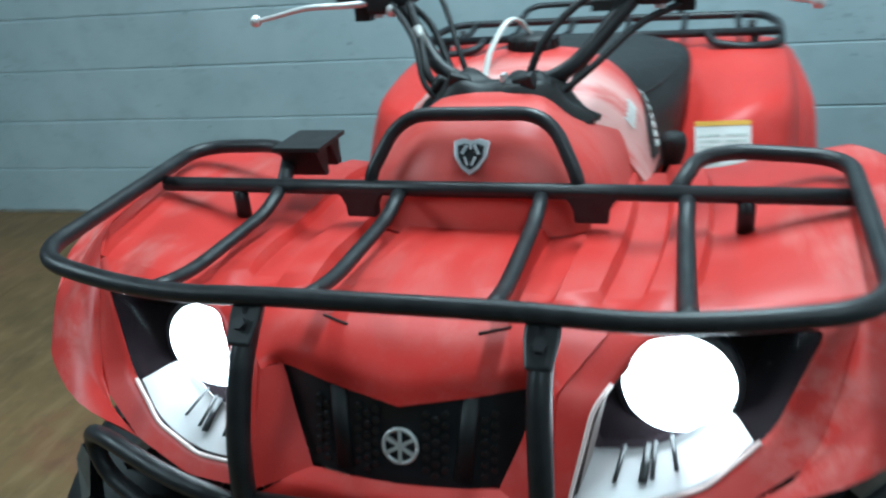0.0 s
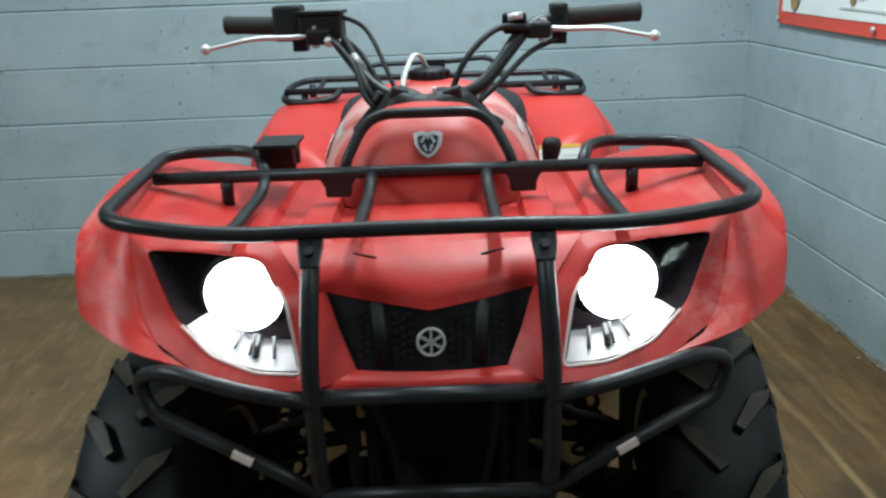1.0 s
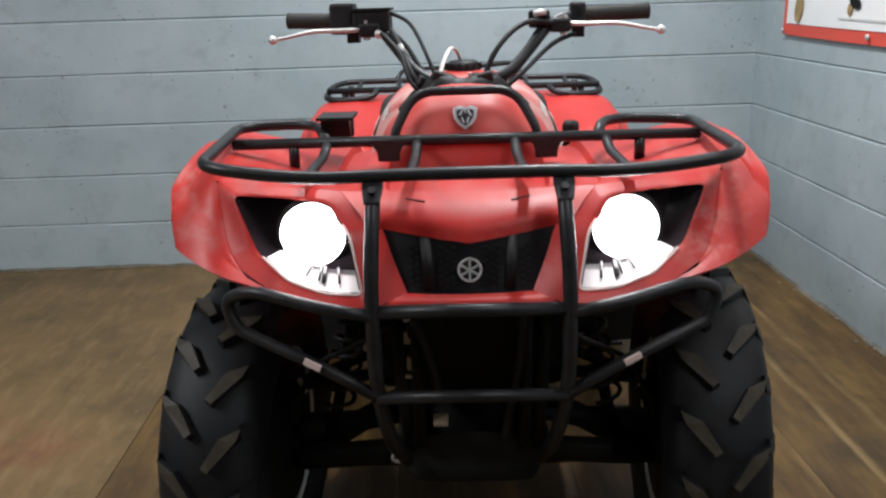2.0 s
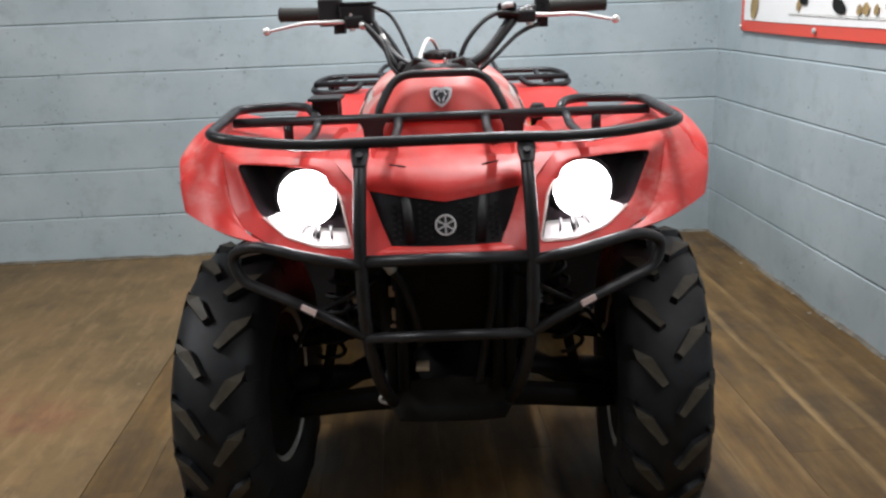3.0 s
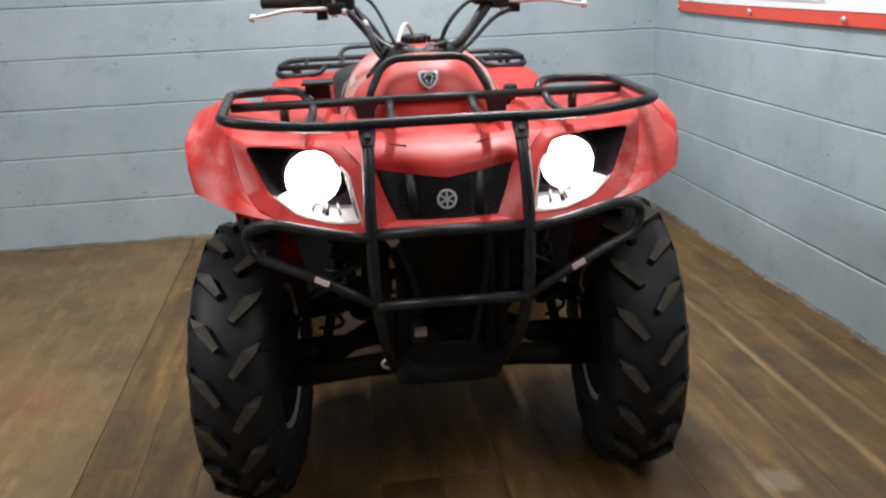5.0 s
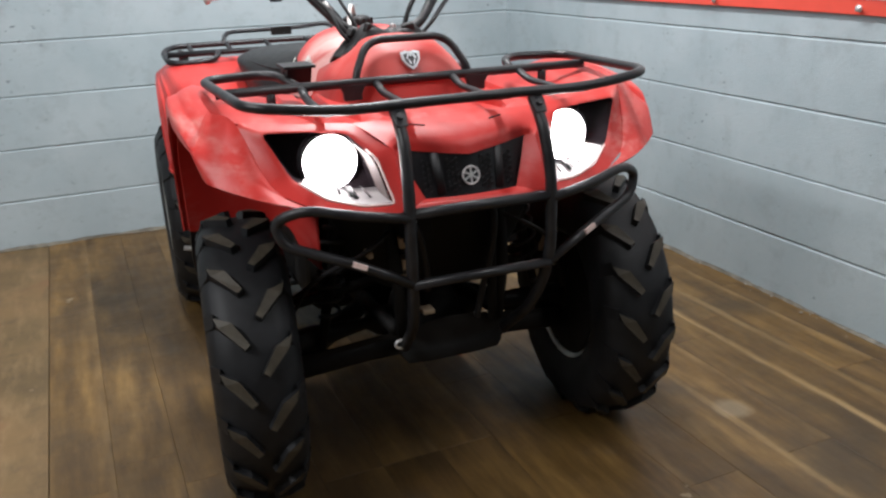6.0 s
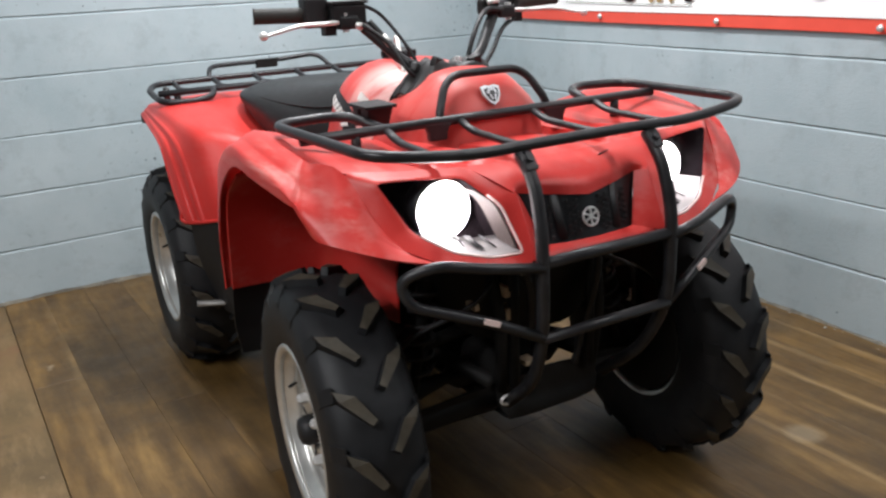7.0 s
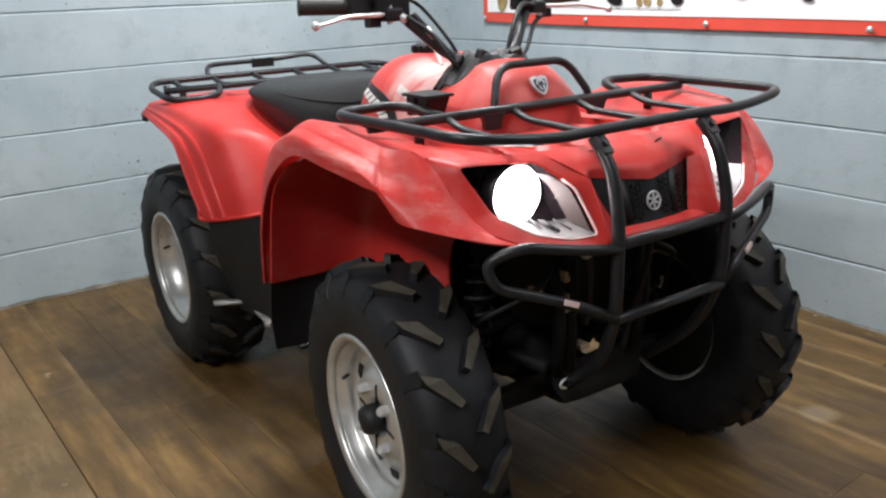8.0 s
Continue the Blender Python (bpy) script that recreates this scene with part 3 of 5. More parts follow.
    ob = part("front_fender", bm, RED, bike, "scuffed glossy red plastic front fender")
    solid(ob, 0.004, 0.0)
    # thin black tubes paint the shade in two small nose creases
    for sx in (-1, 1):
        part("crease_shade", tube_bm(spline([(sx * 0.104, -0.146, 0.7900), (sx * 0.088, -0.152, 0.7886), (sx * 0.072, -0.157, 0.7868)], 4), 0.0017, 6), BLACK, ob)
    return opening


OPENING = front_fender()


def sheet(name, rows, mat, label="", nu=4, nv=4, mirror=True, thick=0.005, parent=None):
    bm = loft_bm(rows, nu, nv, mirror=mirror)
    bmesh.ops.recalc_face_normals(bm, faces=bm.faces[:])
    return solid(part(name, bm, mat, parent or bike, label), thick, 0.0)


# wheel-well walls behind the front wheels
for sx in (-1, 1):
    sheet("inner_fender", [[(sx * 0.522, 0.505, 0.43), (sx * 0.528, 0.430, 0.66), (sx * 0.520, 0.345, 0.745)],
                           [(sx * 0.40, 0.525, 0.42), (sx * 0.40, 0.460, 0.65), (sx * 0.40, 0.380, 0.765)],
                           [(sx * 0.27, 0.505, 0.42), (sx * 0.27, 0.440, 0.65), (sx * 0.27, 0.360, 0.765)],
                           [(sx * 0.245, 0.34, 0.37), (sx * 0.245, 0.32, 0.62), (sx * 0.245, 0.28, 0.775)],
                           [(sx * 0.250, 0.135, 0.40), (sx * 0.250, 0.120, 0.56), (sx * 0.245, -0.02, 0.78)]], RED, "dusty red inner wheel-well panel", mirror=False)
    sheet("mudguard", [[(sx * 0.522, 0.508, 0.44), (sx * 0.522, 0.528, 0.33), (sx * 0.510, 0.542, 0.238)],
                       [(sx * 0.42, 0.540, 0.44), (sx * 0.41, 0.550, 0.33), (sx * 0.40, 0.556, 0.222)],
                       [(sx * 0.27, 0.515, 0.44), (sx * 0.27, 0.525, 0.33), (sx * 0.27, 0.532, 0.216)]], BLACK, "black plastic mudguard", mirror=False)

def fluted(row):
    """Adds two pressed flutes between the last two points of a row."""
    a, b = Vector(row[3]), Vector(row[4])
    out = Vector((0.55, -0.55, 0.35))
    steps = ((0.30, 0.005), (0.50, 0.005), (0.53, 0.008), (0.62, 0.008), (0.65, 0.004), (0.77, 0.004), (0.80, 0.0075), (0.93, 0.005))
    return row[:4] + [tuple(a.lerp(b, f) + out * h) for f, h in steps] + row[4:]


tail_rows = [
    [(0.000, 1.590, 0.765), (0.240, 1.585, 0.772), (0.370, 1.570, 0.770), (0.460, 1.555, 0.762), (0.502, 1.520, 0.735)],
    [(0.000, 1.330, 0.768), (0.240, 1.330, 0.772), (0.355, 1.330, 0.785), (0.465, 1.325, 0.775), (0.515, 1.310, 0.715)],
    [(0.000, 1.080, 0.695), (0.240, 1.080, 0.712), (0.340, 1.090, 0.755), (0.455, 1.110, 0.762), (0.522, 1.160, 0.690)],
    [(0.000, 0.930, 0.650), (0.225, 0.930, 0.664), (0.335, 0.930, 0.728), (0.445, 0.965, 0.742), (0.525, 1.090, 0.635)],
    [(0.100, 0.875, 0.610), (0.200, 0.875, 0.626), (0.330, 0.876, 0.686), (0.440, 0.915, 0.680), (0.525, 1.035, 0.570)],
    [(0.120, 0.830, 0.570), (0.190, 0.830, 0.575), (0.325, 0.835, 0.606), (0.435, 0.870, 0.590), (0.522, 0.995, 0.520)],
    [(0.125, 0.790, 0.530), (0.185, 0.790, 0.530), (0.320, 0.800, 0.525), (0.430, 0.840, 0.512), (0.518, 0.975, 0.488)]]
rear_fender = sheet("rear_fender", [fluted(r) for r in tail_rows], RED, "scuffed glossy red plastic rear fender", nu=5, nv=2)
for sx in (-1, 1):
    part("rolled_edge", tube_bm(spline([(sx * r[4][0], r[4][1], r[4][2]) for r in tail_rows] + [(sx * x, y, z) for x, y, z in reversed(tail_rows[-1][1:4])], 5), 0.006, 8), RED, rear_fender)

for sx in (-1, 1):
    lamp = part("tail_lamp", moved(box_bm((-0.010, -0.012, -0.016), (0.010, 0.012, 0.016)), pose(sx * 0.494, 1.536, 0.720)), BLACK, rear_fender, "small dark tail lamp", smooth=False)
    bevelled(lamp, 0.006)

# side guards, foot boards and their struts
for sx in (-1, 1):
    sheet("side_guard", [[(sx * 0.505, 0.975, 0.490), (sx * 0.490, 0.975, 0.360), (sx * 0.440, 0.970, 0.195)],
                         [(sx * 0.430, 0.845, 0.512), (sx * 0.425, 0.845, 0.380), (sx * 0.410, 0.845, 0.200)],
                         [(sx * 0.330, 0.800, 0.522), (sx * 0.330, 0.800, 0.380), (sx * 0.330, 0.800, 0.205)],
                         [(sx * 0.250, 0.790, 0.530), (sx * 0.250, 0.790, 0.380), (sx * 0.250, 0.790, 0.205)]], BLACK, "black plastic splash guard", mirror=False)
    fb = part("footboard", box_bm((min(sx * 0.20, sx * 0.42), 0.60, 0.185), (max(sx * 0.20, sx * 0.42), 1.02, 0.200)), BLACK, bike, "ribbed black footboard", smooth=False)
    bevelled(fb, 0.006)
    for k in range(6):
        part("rib", box_bm((min(sx * 0.24, sx * 0.40), 0.63 + k * 0.06, 0.200), (max(sx * 0.24, sx * 0.40), 0.645 + k * 0.06, 0.208)), BLACK, fb, smooth=False)
    strut = part("peg_strut", tube_bm(rounded([(sx * 0.522, 0.968, 0.235), (sx * 0.422, 0.952, 0.222), (sx * 0.416, 0.818, 0.193), (sx * 0.300, 0.800, 0.190)], 0.015), 0.013, 8, flat=0.6), WORN, bike, "dull grey foot peg strut")
    part("foot_peg", tube_bm([(sx * 0.190, 0.815, 0.192), (sx * 0.430, 0.815, 0.192)], 0.012), WORN, strut, "dull metal foot peg")

# front cowl over the steering column
sheet("front_cowl", [
    [(0.0, 0.095, 0.782), (0.070, 0.100, 0.782), (0.130, 0.120, 0.782), (0.175, 0.180, 0.782), (0.190, 0.290, 0.782), (0.190, 0.400, 0.780)],
    [(0.0, 0.108, 0.845), (0.066, 0.112, 0.845), (0.122, 0.135, 0.843), (0.155, 0.185, 0.842), (0.168, 0.270, 0.842), (0.172, 0.380, 0.835)],
    [(0.0, 0.138, 0.895), (0.056, 0.142, 0.894), (0.098, 0.160, 0.890), (0.122, 0.195, 0.886), (0.135, 0.240, 0.880), (0.150, 0.330, 0.862)],
    [(0.0, 0.185, 0.925), (0.048, 0.187, 0.924), (0.080, 0.196, 0.920), (0.095, 0.212, 0.914), (0.104, 0.235, 0.905), (0.118, 0.270, 0.888)],
    [(0.0, 0.245, 0.936), (0.040, 0.245, 0.935), (0.066, 0.246, 0.930), (0.080, 0.248, 0.923), (0.090, 0.250, 0.914), (0.098, 0.256, 0.904)]],
    RED_COWL, "red plastic cowl with a silver shield badge", nu=5, nv=5)

# fuel tank cover
tank = sheet("fuel_tank", [
    [(0.0, 0.335, 0.862), (0.075, 0.335, 0.860), (0.130, 0.330, 0.846), (0.175, 0.322, 0.818), (0.206, 0.315, 0.782)],
    [(0.0, 0.395, 0.904), (0.075, 0.395, 0.902), (0.136, 0.392, 0.886), (0.184, 0.385, 0.845), (0.214, 0.380, 0.782)],
    [(0.0, 0.470, 0.930), (0.078, 0.470, 0.928), (0.142, 0.468, 0.906), (0.188, 0.466, 0.856), (0.216, 0.464, 0.778)],
    [(0.0, 0.550, 0.938), (0.075, 0.550, 0.934), (0.136, 0.550, 0.908), (0.179, 0.550, 0.855), (0.207, 0.550, 0.770)],
    [(0.0, 0.630, 0.922), (0.066, 0.630, 0.917), (0.118, 0.630, 0.890), (0.158, 0.630, 0.838), (0.186, 0.630, 0.755)],
    [(0.0, 0.700, 0.880), (0.055, 0.700, 0.875), (0.098, 0.700, 0.850), (0.132, 0.700, 0.805), (0.158, 0.700, 0.745)]],
    RED_TANK, "sun-bleached red plastic fuel tank cover", nu=5, nv=5)
cap = part("tank_cap", lathe_bm([(0.925, 0.040), (0.944, 0.042), (0.957, 0.040), (0.963, 0.030), (0.964, 0.010)], 28, axis="z", centre=(0, 0.56, 0)), BLACK, bike, "black ribbed fuel cap")
for k in range(14):
    a = 2 * math.pi * k / 14
    part("rib", moved(box_bm((-0.003, -0.003, 0), (0.003, 0.003, 0.016)), Matrix.Translation((0.042 * math.cos(a), 0.56 + 0.042 * math.sin(a), 0.941))), BLACK, cap, smooth=False)
part("breather_tube", tube_bm(spline([(-0.004, 0.56, 0.962), (-0.018, 0.535, 0.990), (-0.032, 0.500, 0.992), (-0.050, 0.455, 0.955), (-0.055, 0.42, 0.915)], 6), 0.0055, 8, flat=0.6), TUBING, bike, "milky white breather tube")

# seat
SEAT = [
    [(0.000, 0.620, 0.885), (0.050, 0.620, 0.877), (0.105, 0.628, 0.838), (0.150, 0.640, 0.760), (0.165, 0.655, 0.660)],
    [(0.000, 0.715, 0.872), (0.075, 0.715, 0.866), (0.140, 0.720, 0.815), (0.184, 0.735, 0.745), (0.190, 0.750, 0.640)],
    [(0.000, 0.865, 0.856), (0.110, 0.865, 0.852), (0.190, 0.865, 0.812), (0.234, 0.868, 0.756), (0.230, 0.870, 0.680)],
    [(0.000, 1.035, 0.846), (0.125, 1.035, 0.842), (0.222, 1.035, 0.820), (0.252, 1.035, 0.786), (0.247, 1.035, 0.732)],
    [(0.000, 1.200, 0.840), (0.120, 1.200, 0.837), (0.210, 1.200, 0.822), (0.248, 1.200, 0.802), (0.240, 1.200, 0.776)],
    [(0.000, 1.310, 0.828), (0.100, 1.310, 0.826), (0.170, 1.305, 0.815), (0.212, 1.295, 0.800), (0.205, 1.280, 0.785)],
    [(0.000, 1.360, 0.785), (0.075, 1.360, 0.784), (0.130, 1.350, 0.782), (0.160, 1.335, 0.780), (0.180, 1.310, 0.775)]]
seat = sheet("seat", SEAT, VINYL, "long black vinyl saddle", nu=5, nv=5, thick=0.004)
for sx in (-1, 1):
    part("piping", tube_bm(spline([(sx * (r[2][0] + 0.012), r[2][1], r[2][2] - 0.006) for r in SEAT[:6]], 5), 0.0024, 7), VINYL, seat)


# ---- grille, badges ----
grille_rows = [
    [(0.0, -0.209, 0.736), (0.075, -0.193, 0.745), (0.146, -0.176, 0.755)],
    [(0.0, -0.215, 0.700), (0.072, -0.206, 0.703), (0.131, -0.191, 0.708)],
    [(0.0, -0.223, 0.672), (0.066, -0.216, 0.672), (0.119, -0.204, 0.674)],
    [(0.0, -0.230, 0.646), (0.060, -0.226, 0.646), (0.105, -0.217, 0.648)]]
grille = sheet("grille", grille_rows, SATIN, "black plastic front grille", thick=0.004)
for sx in (-1, 1):
    part("rib", moved(tube_bm([(sx * 0.072, -0.199, 0.738), (sx * 0.064, -0.226, 0.655)], 0.010, 8, flat=0.35), Matrix.Identity(4)), BLACK, grille)
    for r in range(6):
        for c, u in enumerate((0.027, 0.037, 0.047, 0.086, 0.096)):
            x, z = sx * u, 0.722 - 0.0112 * r - (0.0056 if c % 2 else 0)
            y = -0.214 + 0.12 * u + 0.10 * max(0, u - 0.06) - 0.30 * (0.724 - z)
            part("mesh_hole", moved(lathe_bm([(0.0, 0.0040), (0.003, 0.0040)], 6, axis="y"), Matrix.Translation((x, y - 0.0026, z))), HOLE, grille, smooth=False)

badge = part("round_badge", moved(tube_bm([(0.0180 * math.cos(a), 0, 0.0180 * math.sin(a)) for a in [2 * math.pi * k / 32 for k in range(33)]], 0.0022, 8), pose(0, -0.224, 0.688, -14)), ALLOY, bike, "round silver badge with a three-bar star")
for k in range(3):
    part("badge_bar", moved(box_bm((-0.0018, -0.0022, -0.0165), (0.0018, 0.0012, 0.0165)), pose(0, -0.224, 0.688, -14) @ pose(0, 0, 0, 0, 60 * k, 0)), ALLOY, badge, smooth=False)
shield_outline = [(-0.024, 0.019), (-0.011, 0.023), (0.0, 0.020), (0.011, 0.023), (0.024, 0.019), (0.022, -0.001), (0.012, -0.017), (0.0, -0.026), (-0.012, -0.017), (-0.022, -0.001)]
SH = pose(0.0, 0.118, 0.886, -32)
shield = part("shield_badge", moved(slab_bm(shield_outline, 0.006), SH @ Matrix.Translation((0, -0.004, 0))), BADGE, bike, "silver shield badge with dark inlay", smooth=False)
bevelled(shield, 0.0015)
part("inlay", moved(slab_bm([(x * 0.72, z * 0.70 - 0.001) for x, z in shield_outline], 0.002), SH @ Matrix.Translation((0, -0.0055, 0))), SATIN, shield, "dark inlay", smooth=False)
for x, z, w, h, a in ((-0.008, 0.007, 0.004, 0.013, 28), (0.008, 0.007, 0.004, 0.013, -28), (-0.005, -0.008, 0.003, 0.012, -20), (0.005, -0.008, 0.003, 0.012, 20), (0.0, 0.011, 0.003, 0.008, 0)):
    part("inlay_mark", moved(box_bm((-w / 2, -0.001, -h / 2), (w / 2, 0.001, h / 2)), SH @ pose(x, -0.0065, z, 0, a, 0)), BADGE, shield, smooth=False)


# ---- headlights ----
def headlight(sx):
    front = [Vector((sx * x, y, z)) for x, y, z in OPENING]
    centre = Vector((sx * 0.280, -0.06, 0.732))
    back = [centre + (p - centre) * 0.86 + Vector((0, 0.085 + 0.35 * (p.y + 0.20), 0)) for p in front]
    mid = [a.lerp(b, 0.5) for a, b in zip(front, back)]
    bm = loft_bm([ring(q, 0.014) for q in (front, mid, back)], 2, 1, closed=True)
    housing = part("headlight", bm, VOID, bike, "lit round headlight in a dark swept housing")
    solid(housing, 0.002, 0.0)
    deep = sum(back, Vector()) / 8
    rows = [ring([deep + (p - deep) * f for p in back], 0.012) for f in (1.03, 0.5, 0.04)]
    part("back_plate", loft_bm(rows, 2, 1, closed=True), VOID, housing, "dark housing back")
    # bright stepped floor of the reflector
    up = Vector((0, 0.004, 0.005))
    floor_rows = [[q + up for q in (front[0], front[1], front[2], front[2].lerp(front[3], 0.7))],
                  [q + up * 2 for q in (mid[0], mid[1], mid[2], mid[2].lerp(mid[3], 0.45))],
                  [q + Vector((0, -0.03, 0.012)) for q in (back[0], back[1], back[1].lerp(back[2], 0.7), back[2].lerp(back[3], 0.1))]]
    solid(part("reflector_floor", loft_bm(floor_rows, 3, 4), CHROME, housing, "bright reflector floor"), 0.002, 0.0)
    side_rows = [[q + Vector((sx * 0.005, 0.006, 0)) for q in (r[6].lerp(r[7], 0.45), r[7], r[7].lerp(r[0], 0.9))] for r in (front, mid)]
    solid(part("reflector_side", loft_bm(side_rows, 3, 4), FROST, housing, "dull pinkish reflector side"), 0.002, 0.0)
    # dark gaps between the reflector's steps
    for k, f in enumerate((0.30, 0.52, 0.60, 0.80)):
        a, b = (r[0].lerp(r[1], f * 2) if f < 0.5 else r[1].lerp(r[2], f * 2 - 1) for r in (floor_rows[0], floor_rows[2]))
        part("reflector_gap", tube_bm([a.lerp(b, 0.30) + Vector((0, 0, 0.003)), b + Vector((0, 0, 0.003))], 0.0022 if k != 1 else 0.0042, 6, flat=0.6), SATIN, housing)
    at = (sx * 0.268, -0.104, 0.726)
    part("bowl", lathe_bm([(-0.022, 0.0590), (-0.021, 0.0630), (-0.006, 0.0640), (0.03, 0.056), (0.05, 0.03)], 40, axis="y", centre=at), SATIN, housing, "black lamp bowl")
    part("lamp_glass", lathe_bm([(-0.040, 0.004), (-0.039, 0.020), (-0.036, 0.035), (-0.031, 0.047), (-0.024, 0.0555), (-0.016, 0.0580), (0.000, 0.0575)], 40, axis="y", centre=at), LAMP, housing, "glaring white lit lamp")
    # lens flange along its lower and inner edge; its pale colour paints the lamp's glow
    flange = [front[7].lerp(front[6], 0.35), front[7], front[0], front[1], front[2], front[2].lerp(front[3], 0.8)]
    part("lit_lens_rim", tube_bm(rounded([q + Vector((0, -0.003, 0.003)) for q in flange], 0.012, 4), 0.0024, 8), REFLECT, housing, "clear lens flange, lamp glow put in its pale colour")
    mid_front = sum(front, Vector()) / 8
    rows = [ring([p + (mid_front - p) * f + Vector((0, 0.004 - 0.014 * math.sin(f * 1.5), 0)) for p in front], 0.012) for f in (0.02, 0.3, 0.65, 0.97)]
    glass = part("lens", loft_bm(rows, 2, 1, closed=True), LENS, housing, "clear plastic lens")
    glass.visible_shadow = False


for sx in (-1, 1):
    headlight(sx)

# ---- front rack ----
TR = 0.0104
loop = [(-0.267, 0.105, 0.845), (-0.301, 0.200, 0.864), (-0.341, 0.225, 0.866), (-0.468, 0.223, 0.864), (-0.434, -0.185, 0.860), (-0.320, -0.208, 0.848), (-0.235, -0.214, 0.842), (-0.130, -0.211, 0.844),
        (0.130, -0.212, 0.845), (0.235, -0.216, 0.843), (0.320, -0.212, 0.848), (0.438, -0.198, 0.862), (0.456, 0.205, 0.860), (0.321, 0.222, 0.862), (0.277, 0.195, 0.860), (0.252, 0.105, 0.845)]
front_rack = part("front_rack", tube_bm(rounded(loop, 0.06, 8), TR, 14), TUBE, bike, "black tubular steel front rack")
part("cross_tube", tube_bm([(-0.452, 0.100, 0.847), (0.448, 0.100, 0.847)], TR, 14), TUBE, front_rack)
for x in (-0.268, -0.094, 0.094, 0.268):
    part("crossbar", tube_bm(rounded([(x, 0.100, 0.846), (x, 0.045, 0.828), (x * 1.02, -0.13, 0.824), (x * 1.03, -0.208, 0.840)], 0.05), 0.0098, 12, flat=0.75), TUBE, front_rack)
for x in (-0.150, 0.155):
    b = part("mount_bracket", moved(slab_bm([(-0.038, 0.004), (0.038, 0.004), (0.027, -0.007), (0.022, -0.018), (0.021, -0.034), (-0.021, -0.034), (-0.022, -0.018), (-0.027, -0.007)], 0.018), Matrix.Translation((x, 0.090, 0.842))), TUBE, front_rack, smooth=False)
    bevelled(b, 0.003)
for x in (-0.335, 0.335):
    part("mount_post", tube_bm([(x, 0.102, 0.845), (x, 0.102, 0.800)], 0.0105, 12), TUBE, front_rack)
# accessory clamp on the bike's right side of the rack, two legs one behind the other
def clamp_leg(outline):
    return moved(slab_bm([(0.86 * x, 0.9 * z) for x, z in outline], 0.056), Matrix.Translation((-0.258, 0.182, 0.866)) @ Matrix.Rotation(-math.pi / 2, 4, "Z") @ Matrix.Translation((0, -0.028, 0)))


clamp = part("rack_clamp", clamp_leg([(-0.050, 0.020), (-0.006, 0.020), (-0.032, -0.028), (-0.050, -0.028)]), BLACK, front_rack, "black plastic accessory clamp", smooth=False)
part("clamp_leg", clamp_leg([(0.004, 0.020), (0.050, 0.020), (0.020, -0.028), (0.008, -0.028)]), BLACK, clamp, smooth=False)
bevelled(clamp, 0.003)
part("clamp_plate", box_bm((-0.294, 0.136, 0.8835), (-0.222, 0.228, 0.8895)), BLACK, clamp, smooth=False)

hoop = part("cowl_hoop", tube_bm(rounded([(-0.140, 0.105, 0.838), (-0.136, 0.108, 0.865), (-0.098, 0.142, 0.935), (0.098, 0.142, 0.935), (0.136, 0.108, 0.865), (0.140, 0.105, 0.838)], 0.05, 7), 0.0092, 12), TUBE, front_rack, "black hoop over the cowl")


# ---- front bumper ----
def bumper():
    posts = []
    for sx in (-1, 1):
        path = rounded([(sx * 0.150, -0.206, 0.830), (sx * 0.150, -0.250, 0.785), (sx * 0.155, -0.280, 0.690), (sx * 0.155, -0.280, 0.500), (sx * 0.140, -0.230, 0.380), (sx * 0.125, -0.110, 0.275)], 0.07)
        posts.append(part("bumper_post", tube_bm(path, 0.0122, 14, flat=1.1), TUBE, bike, "black bumper upright"))
        tab = part("bracket", moved(slab_bm([(-0.017, 0.008), (0.017, 0.008), (0.017, -0.006), (0.013, -0.036), (-0.013, -0.036), (-0.017, -0.006)], 0.006), pose(sx * 0.150, -0.222, 0.832, -48)), TUBE, posts[-1], smooth=False)
        bevelled(tab, 0.003)
        part("bolt", moved(lathe_bm([(-0.006, 0.007), (0, 0.007)], 6, axis="y"), pose(sx * 0.150, -0.234, 0.823, -48)), TUBE, posts[-1], smooth=False)
        loop = part("bumper_loop", tube_bm(rounded([(sx * 0.155, -0.284, 0.634), (sx * 0.250, -0.272, 0.648), (sx * 0.355, -0.240, 0.668), (sx * 0.408, -0.205, 0.640), (sx * 0.392, -0.215, 0.592), (sx * 0.258, -0.258, 0.545), (sx * 0.155, -0.280, 0.495)], 0.045, 7), 0.0105, 12), TUBE, bike, "black side loop of the bumper")
        part("reflector", moved(box_bm((-0.015, -0.003, -0.005), (0.015, 0.003, 0.005)), pose(sx * 0.258, -0.268, 0.547, 0, -sx * 21, sx * 16)), REFLECT, loop, "pale reflective strip", smooth=False)
    bar = part("bumper_crossbar", tube_bm([(-0.155, -0.280, 0.640), (0.155, -0.280, 0.640)], 0.0115, 12), TUBE, bike, "black bumper crossbar")
    part("bumper_crossbar", tube_bm([(-0.155, -0.280, 0.492), (0.155, -0.280, 0.492)], 0.0105, 12), TUBE, bike, "black bumper crossbar")


bumper()

# ---- rear rack ----
rl = [(-0.290, 1.369, 0.815), (-0.304, 1.324, 0.797), (-0.378, 1.301, 0.788), (-0.466, 1.333, 0.790), (-0.471, 1.513, 0.812), (-0.431, 1.594, 0.822), (-0.176, 1.603, 0.822)]
rl = rl + [(-x, y, z) for x, y, z in reversed(rl)]
rear_rack = part("rear_rack", tube_bm(rounded(rl, 0.05, 6), TR, 12), TUBE, bike, "black tubular steel rear rack")
part("cross_tube", tube_bm([(-0.465, 1.378, 0.813), (0.465, 1.378, 0.813)], TR, 12), TUBE, rear_rack)
